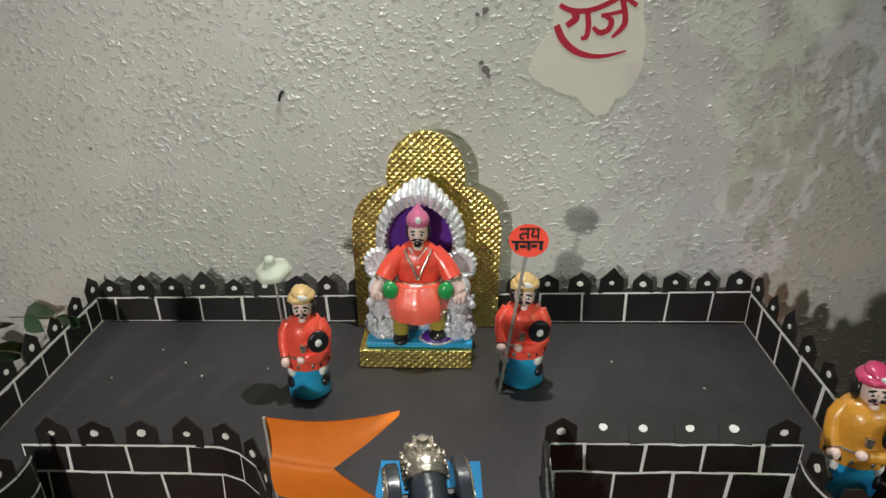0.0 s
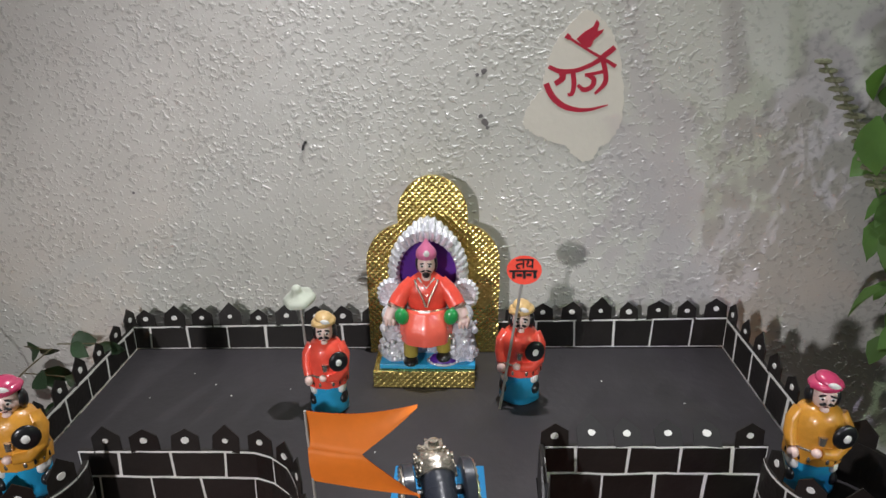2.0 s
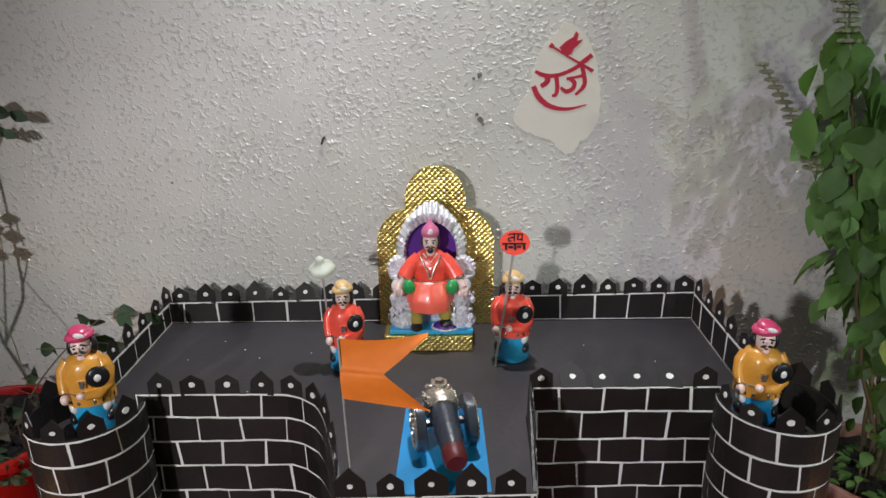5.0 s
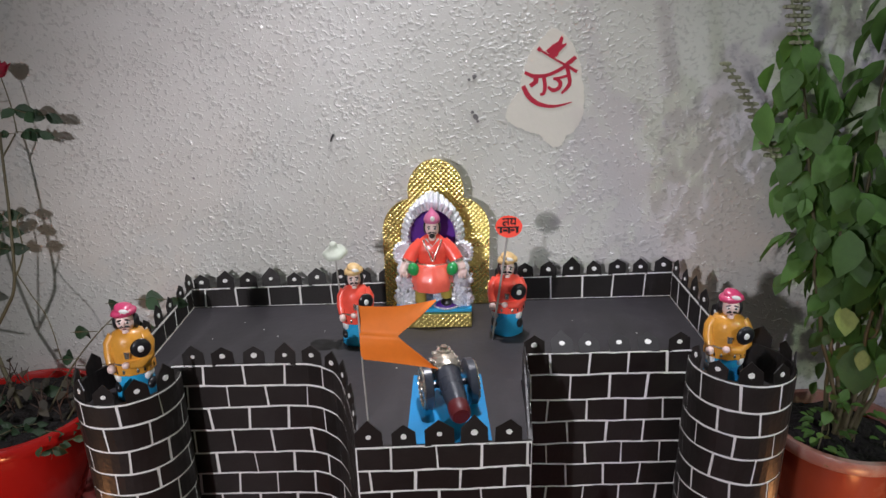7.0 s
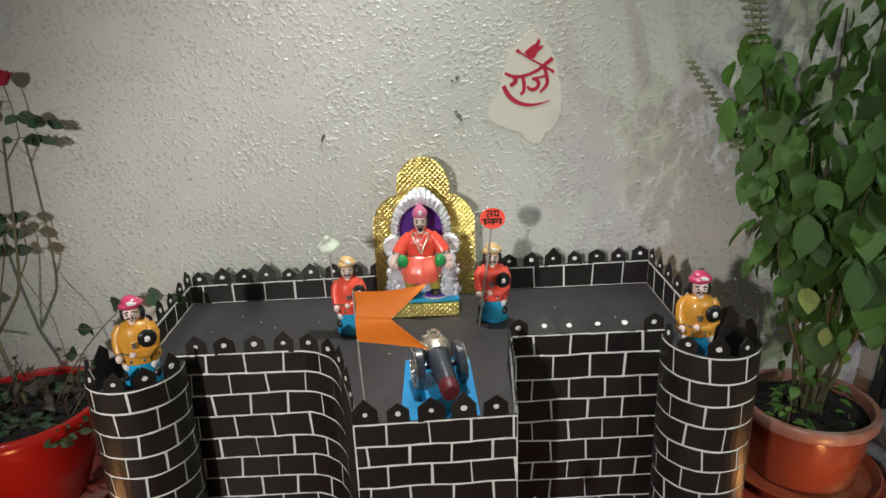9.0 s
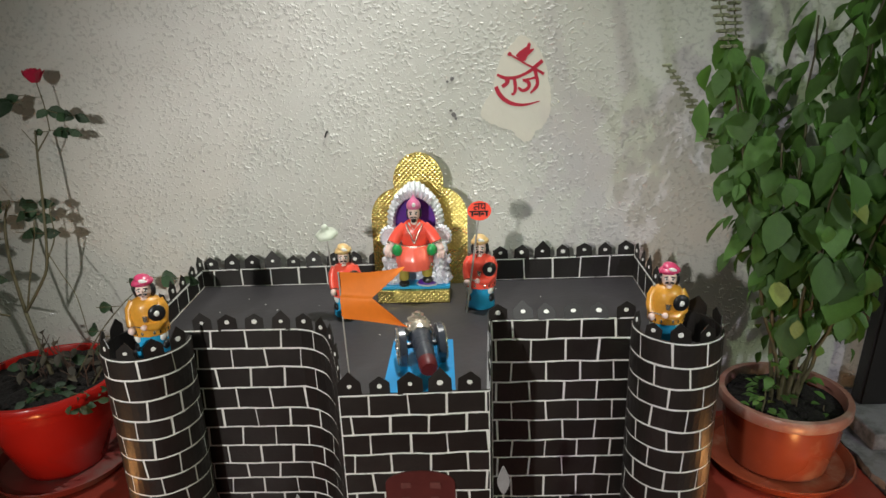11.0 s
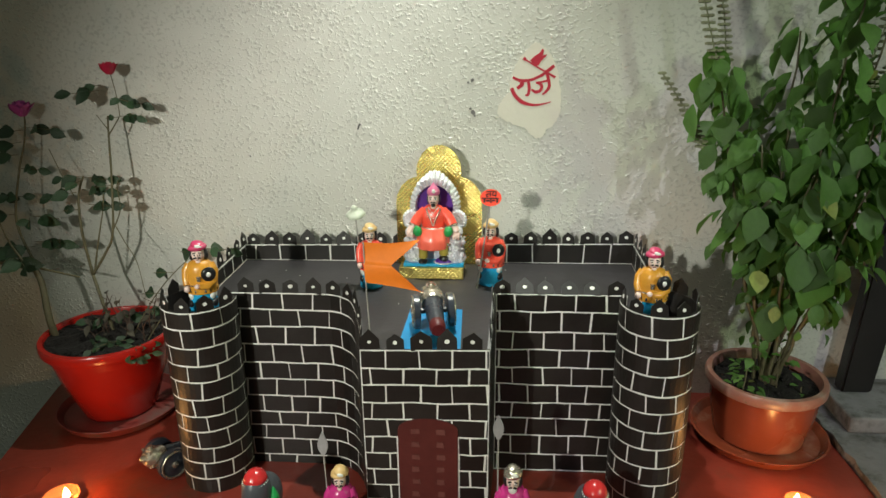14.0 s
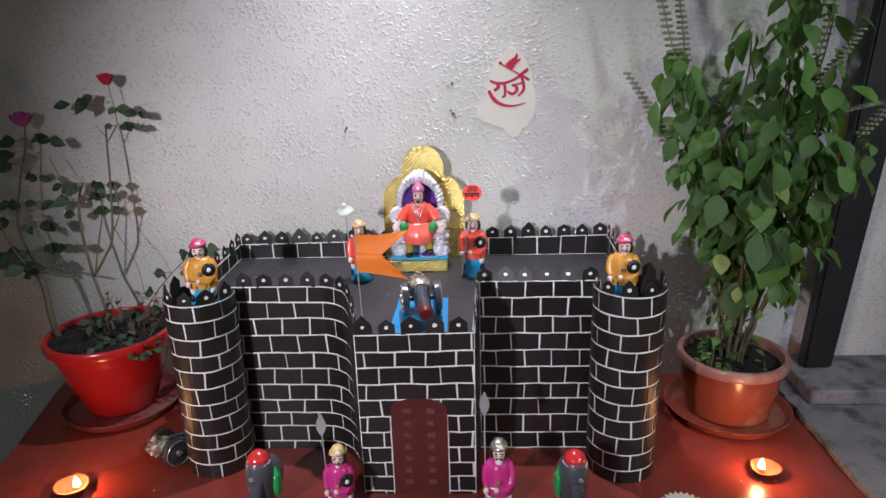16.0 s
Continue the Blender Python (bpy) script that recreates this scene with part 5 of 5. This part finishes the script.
COLUMNS = [(-0.155, -0.035, 0.555, 1.0), (-0.115, 0.030, 0.520, 0.9), (-0.085, -0.055, 0.440, 1.1), (-0.030, 0.005, 0.600, 1.1), (0.010, -0.060, 0.600, 1.1), (0.035, 0.020, 0.660, 1.0), (0.085, -0.045, 0.520, 1.1), (0.120, 0.010, 0.500, 0.9), (-0.020, -0.085, 0.400, 1.2), (0.060, -0.090, 0.380, 1.3), (0.155, -0.030, 0.420, 0.9), (-0.060, 0.050, 0.470, 0.8), (0.045, -0.020, 0.690, 0.9), (0.100, 0.010, 0.620, 0.9)]
for x, y, z, big in COLUMNS:
    sx, sy = rnd(-0.016, 0.008), rnd(-0.010, 0.010)
    line = [Vector((sx + (x - sx) * (i / 12) ** 1.25 + x * 0.10 * math.sin(math.pi * i / 12), sy + (y - sy) * (i / 12) ** 1.25, -0.010 + (z + 0.010) * i / 12)) + Vector((rnd(-0.004, 0.004), rnd(-0.004, 0.004), 0)) * (i > 0) for i in range(13)]
    stems = bmesh.new()
    tube(stems, line, [0.0038 - 0.0026 * i / 12 for i in range(13)], seg=6)
    part("stem", stems, M["stem"], basil, smooth=180)
    for k in range(3, 13):
        p = line[k]
        count = (0, 0, 0, 1, 2, 5, 8, 9, 9, 9, 8, 8, 7)[k]
        if x < -0.10 and k > 6:
            count += 5
        turn = rnd(0, 2 * math.pi)
        for j in range(count):
            a = turn + math.pi * j + rnd(-0.7, 0.7)
            reach = rnd(0.005, 0.040) if j > 2 else rnd(0.003, 0.014)
            q = p + Vector((math.cos(a) * reach, math.sin(a) * reach, rnd(-0.026, 0.026)))
            out = Vector((math.cos(a), math.sin(a), 0))
            way = out * rnd(0.15, 0.9) + Vector((rnd(-0.25, 0.25), rnd(-0.25, 0.25), rnd(-1.2, -0.35)))
            size = rnd(0.42, 0.90) * big if rnd(0, 1) < 0.80 else rnd(0.90, 1.30) * big
            if k < 6:
                size *= 0.6
            hung.append((q, way, out * 0.8 + Vector((0, -0.3, 0.6)), 0.046 * size))
# seedlings and low shoots on the soil
for cx, cy, tall, n in ((-0.052, -0.040, 0.070, 26), (-0.030, -0.020, 0.100, 24), (0.010, -0.018, 0.090, 16), (0.046, -0.030, 0.022, 10)):
    bm = bmesh.new()
    tube(bm, wander((cx, cy, -0.010), (cx + rnd(-0.006, 0.006), cy, tall), (rnd(-0.005, 0.005), 0, 0), 5, 0.002), 0.0011, seg=5)
    part("stem", bm, M["stem"], basil)
    for i in range(n):
        a = rnd(0, 2 * math.pi)
        q = Vector((cx + 0.024 * math.cos(a) * rnd(0.1, 1), cy + 0.020 * math.sin(a), rnd(0.004, tall)))
        hung.append((q, Vector((math.cos(a), math.sin(a), rnd(-0.5, 0.4))), Vector((0, 0, 1)), rnd(0.012, 0.021)))
spike((-0.155, -0.035, 0.555), (-0.195, -0.030, 0.700))
spike((-0.150, 0.000, 0.42), (-0.226, 0.000, 0.541))
spike((-0.125, 0.020, 0.55), (-0.150, 0.020, 0.680))
spike((0.030, 0.010, 0.64), (0.050, 0.000, 0.760))
spike((0.070, 0.000, 0.50), (0.140, -0.010, 0.600))
spike((0.120, 0.000, 0.47), (0.215, -0.010, 0.490))
spike((0.155, -0.020, 0.43), (0.240, -0.030, 0.540))
spike((0.080, 0.020, 0.52), (0.110, 0.020, 0.680))
# the leaves on the open side hang singly, the rest are joined
hung.sort(key=lambda h: h[0].y)
crown = bmesh.new()
for i, (q, way, up, long) in enumerate(hung):
    if i < 300:
        hang_leaf(PALE[i % 3] if i % 41 == 7 else BASIL[i % 8], basil, q, way, up, long)
    else:
        leaf(crown, q, way, up, long, long * 0.70, rnd(0.05, 0.35))
tagged(part("inner_foliage", crown, M["leaf"], basil, smooth=180), kind="stuff")

ROSE = [finish(q, "leaf", M["rose_leaf"], 180) for q in leaf_shapes(6, 0.66)]
rose = thing("rose_plant", (-0.630, -0.122, 0.146), "thin thorny rose bush with one red and one pink bloom", "plant")
stalks = bmesh.new()


def lean(p):
    """The bush leans back to the wall as it rises."""
    k = max(0.0, min(1.0, (p.z - 0.03) / 0.40))
    return p + Vector((-0.047 * k, 0.080 * k, -0.006 * k))


def sprig(at, a, n, size, fall=-0.1):
    """A short stalk with n leaflets."""
    way = Vector((math.cos(a), 0.5 * math.sin(a), fall)).normalized()
    at = lean(Vector(at))
    tip = at + way * size * 1.5
    tube(stalks, [at, tip], 0.0008, seg=4)
    for k in range(n):
        q = at + way * size * (0.5 + 1.0 * (k // 2) / max(1, n // 2))
        d = 0 if k == n - 1 else (0.95 if k % 2 else -0.95)
        hang_leaf(ROSE[k % 6], rose, q, Vector((math.cos(a + d), 0.6 * math.sin(a + d) - 0.2, fall + rnd(-0.4, 0.2))), Vector((rnd(-0.3, 0.3), -0.95, 0.35)), size * rnd(0.85, 1.2))


def cane(points, r0, r1, y=0.0):
    pts = [lean(Vector((x, y + 0.01 * noise.noise(Vector((x * 9, z * 9, 2))), z - 0.022))) for x, z in points]
    fine = []
    for i in range(len(pts) - 1):
        p0, p1, p2, p3 = pts[max(0, i - 1)], pts[i], pts[i + 1], pts[min(len(pts) - 1, i + 2)]
        for s in range(5):
            t = s / 5
            fine.append(0.5 * (2 * p1 + (p2 - p0) * t + (2 * p0 - 5 * p1 + 4 * p2 - p3) * t * t + (3 * p1 - p0 - 3 * p2 + p3) * t ** 3))
    fine.append(pts[-1])
    n = len(fine) - 1
    stems = bmesh.new()
    tube(stems, fine, [r0 + (r1 - r0) * i / n for i in range(n + 1)], seg=6)
    part("cane", stems, M["stem"], rose, smooth=180)


cane([(0.022, 0.020), (0.004, 0.100), (-0.010, 0.151)], 0.0034, 0.0030)
cane([(-0.010, 0.151), (-0.013, 0.234), (-0.009, 0.299), (0.007, 0.336)], 0.0030, 0.0018)
cane([(-0.010, 0.151), (0.024, 0.195), (0.045, 0.233), (0.060, 0.326), (0.070, 0.406), (0.073, 0.445)], 0.0028, 0.0016)
cane([(0.070, 0.410), (0.084, 0.428), (0.094, 0.442)], 0.0014, 0.0010)
cane([(0.094, 0.442), (0.092, 0.480), (0.088, 0.520)], 0.0010, 0.0008, 0.004)
cane([(0.071, 0.420), (0.064, 0.430), (0.052, 0.447)], 0.0010, 0.0006)
cane([(-0.006, 0.156), (0.015, 0.220), (0.032, 0.270), (0.040, 0.305)], 0.0018, 0.0010)
cane([(0.043, 0.232), (0.066, 0.275), (0.068, 0.318), (0.076, 0.332)], 0.0014, 0.0008)
cane([(0.050, 0.250), (0.066, 0.215), (0.085, 0.180), (0.090, 0.120)], 0.0009, 0.0007)
cane([(-0.092, 0.020), (-0.099, 0.072), (-0.1066, 0.138), (-0.120, 0.172)], 0.0070, 0.0052, -0.01)
cane([(-0.115, 0.160), (-0.165, 0.176), (-0.215, 0.172)], 0.0046, 0.0034, -0.01)
cane([(-0.118, 0.168), (-0.070, 0.158), (-0.030, 0.150)], 0.0026, 0.0018, -0.01)
cane([(-0.120, 0.170), (-0.138, 0.250), (-0.118, 0.340), (-0.098, 0.400), (-0.088, 0.445)], 0.0026, 0.0014)
cane([(-0.120, 0.170), (-0.150, 0.225), (-0.165, 0.300)], 0.0022, 0.0010, -0.02)
cane([(-0.018, 0.300), (-0.034, 0.335), (-0.054, 0.385)], 0.0012, 0.0008)
cane([(0.050, 0.030), (0.110, 0.115), (0.165, 0.170), (0.212, 0.205)], 0.0016, 0.0008, -0.01)
cane([(0.080, 0.020), (0.120, 0.075), (0.160, 0.120)], 0.0016, 0.0008, -0.03)
Z = -0.022
for x, z, a, n, size in (
        (0.064, 0.490, 3.3, 3, 0.034), (0.070, 0.500, 2.6, 1, 0.030), (0.092, 0.478, 5.4, 3, 0.028), (0.100, 0.470, 0.2, 3, 0.026), (0.094, 0.445, 0.1, 5, 0.020), (0.094, 0.443, 3.0, 2, 0.018),
        (0.007, 0.336, 2.9, 3, 0.030), (0.008, 0.334, 0.2, 3, 0.028), (0.004, 0.330, 4.6, 1, 0.032), (-0.012, 0.306, 3.2, 3, 0.030), (0.000, 0.312, 0.1, 3, 0.030), (0.006, 0.285, 0.1, 3, 0.028), (-0.010, 0.275, 3.0, 2, 0.024), (0.060, 0.320, 3.4, 2, 0.022),
        (-0.107, 0.270, 1.9, 1, 0.030), (-0.107, 0.262, 0.1, 2, 0.034), (-0.112, 0.258, 5.0, 2, 0.026), (-0.140, 0.265, 3.2, 5, 0.030), (-0.110, 0.215, 0.3, 5, 0.030), (-0.112, 0.205, 3.3, 5, 0.034), (-0.150, 0.190, 3.0, 5, 0.036), (-0.150, 0.186, 5.2, 5, 0.034), (-0.185, 0.182, 3.4, 5, 0.032), (-0.160, 0.296, 2.9, 5, 0.030), (-0.165, 0.300, 0.4, 3, 0.028),
        (-0.090, 0.425, 0.0, 3, 0.032), (-0.094, 0.420, 3.4, 3, 0.032), (-0.100, 0.398, 3.8, 3, 0.034), (-0.112, 0.375, 3.0, 5, 0.030), (-0.118, 0.350, 0.3, 3, 0.024), (-0.130, 0.300, 3.3, 3, 0.030),
        (0.212, 0.205, 0.4, 3, 0.030), (0.200, 0.198, 2.4, 2, 0.030), (0.165, 0.170, 0.0, 3, 0.032), (0.150, 0.160, 2.8, 2, 0.030), (0.160, 0.120, 0.2, 5, 0.030), (0.130, 0.088, 3.1, 2, 0.026), (0.110, 0.110, 0.5, 2, 0.026), (0.118, 0.120, 2.9, 2, 0.026),
        (0.010, 0.070, 3.4, 3, 0.026), (0.012, 0.075, 0.1, 3, 0.026)):
    sprig((x, 0.0, z + Z), a, n, size)
# low leafy shoots at the front of the soil
for x, y, z in ((0.030, -0.060, 0.020), (0.040, -0.052, 0.026), (0.080, -0.062, 0.012), (0.088, -0.055, 0.020), (0.092, -0.066, 0.004)):
    for k in range(3):
        sprig((x, y, z), 2.1 * k + 9 * x, 3, 0.017, 0.1)
DRY = [finish(q, "leaf", M["dry_leaf"], 180) for q in leaf_shapes(4, 0.55)]
# a low tangle of dry twigs and withered leaves round the foot
for i in range(13):
    x, y = rnd(-0.020, 0.105), rnd(-0.050, 0.060)
    tip = (x + rnd(-0.03, 0.05), y + rnd(-0.03, 0.03), rnd(0.05, 0.115))
    twig = wander((x, y, -0.004), tip, (rnd(-0.012, 0.012), 0, 0), 6, 0.004)
    bm = bmesh.new()
    tube(bm, twig, [0.0017 - 0.00018 * k for k in range(7)], seg=5)
    for k in (3, 4, 5):
        tube(bm, [twig[k], twig[k] + Vector((rnd(-0.022, 0.022), rnd(-0.01, 0.01), rnd(0.004, 0.020)))], [0.0008, 0.0005], seg=4)
    part("twig", bm, M["twig"], rose)
    for k in range(2):
        a = rnd(0, 2 * math.pi)
        hang_leaf(DRY[(i + k) % 4], rose, twig[2 + (i * 3 + k) % 5], Vector((math.cos(a), 0.6 * math.sin(a), rnd(-0.7, 0.3))), Vector((0, -0.5, 0.8)), rnd(0.014, 0.026))
tagged(part("leaf_stalk", stalks, M["stem"], rose), kind="stuff")
for (x, y, z), m, k in (((0.042, 0.080, 0.498), M["petal"], 0.95), ((-0.137, 0.080, 0.424), M["petal_pink"], 1.25)):
    bm = bmesh.new()
    for i in range(18):
        a, r = i * 2.4, 0.003 + 0.0007 * i
        leaf(bm, Vector((x + math.cos(a) * r * 0.4, y + math.sin(a) * r * 0.4, z - 0.008)), Vector((math.cos(a) * (0.2 + i * 0.035 * k), math.sin(a) * (0.2 + i * 0.035 * k), 1)), Vector((-math.cos(a), -math.sin(a), 0.3)), 0.024 * k, 0.021 * k, -0.1)
    part("bloom", bm, m, rose, smooth=180)

# ---- oil lamps ----
for x, y, fx, fy, size in ((-0.577, -0.391, 0.016, -0.008, 0.86), (0.575, -0.340, -0.013, -0.010, 0.76)):
    lamp_ob = thing("oil_lamp", (x, y, 0.0), "small lit clay oil lamp with a bright flame", "oil lamp", "oil lamps")
    bm = bmesh.new()
    lip = math.atan2(fy, fx)
    lathe(bm, [(r * size, z * size) for r, z in ((0.013, 0.0), (0.020, 0.004), (0.029, 0.014), (0.031, 0.017), (0.028, 0.017), (0.018, 0.009), (0.004, 0.007))], seg=32, ripple=lambda a, z: 1 + 0.20 * max(0, math.cos(a - lip)) ** 6)
    part("bowl", bm, M["clay"], lamp_ob, smooth=50)
    bm = bmesh.new()
    tube(bm, [(fx * 0.2, fy * 0.2, 0.009), (fx * 0.7, fy * 0.7, 0.013), (fx, fy, 0.017)], 0.0013, 0, 6)
    part("wick", bm, M["white"], lamp_ob)
    bm = bmesh.new()
    lathe(bm, [(0.0015, 0.0150), (0.0055, 0.0190), (0.0048, 0.0250), (0.0012, 0.0335)], (fx, fy, 0), seg=12)
    part("flame", bm, M["flame"], lamp_ob, "yellow flame", smooth=60)
    lamp("flame_light", "POINT", (x + fx, y + fy, 0.034), 0.85 * size, (1.0, 0.46, 0.16), 0.008)

# ---- black post beside the ledge ----
bm = bmesh.new()
plate(bm, [(0.762, 0.044), (0.819, 0.044), (1.010, HIGH), (0.890, HIGH)], -0.062, -0.032)
bmesh.ops.bevel(bm, geom=bm.edges[:], offset=0.004, segments=2, affect="EDGES")
solid("iron_post", bm, M["iron"], (0, 0, 0), "tall black painted post leaning slightly against the wall", "post")

# bent nail in the wall
bm = bmesh.new()
tube(bm, [(-0.152, 0.004, 0.532), (-0.152, -0.0015, 0.533), (-0.150, -0.0025, 0.539), (-0.147, -0.0025, 0.543)], [0.0011, 0.0012, 0.0014, 0.0016], seg=8)
solid("nail", bm, M["iron"], (0, 0, 0), "small bent dark nail in the plaster wall", "nail")

# raised cement foot of the post
bm = bmesh.new()
box(bm, (0.738, -0.150, 0.0125), (1.690, -0.001, 0.044), 0, 0.004)
tagged(new("post_footing", finish(bm, "post_footing", M["cement"])), "low pale cement footing under the black post", "footing", kind="structure")

# crumbs of white paint on the terrace and the red ledge
bm = bmesh.new()
for i in range(46):
    high = i < 11
    x, y = (rnd(-0.35, 0.34), rnd(-0.26, -0.04)) if high else (rnd(-0.68, 0.70), rnd(-0.60, -0.36))
    blob(bm, (x, y, (TERRACE if high else 0.0) + 0.0004), (rnd(0.0006, 0.0016), rnd(0.0006, 0.0016), 0.0006), u=6, v=4)
tagged(new("paint_crumbs", finish(bm, "paint_crumbs", M["white_line"])), "tiny scattered crumbs of white paint", "crumbs", kind="stuff")
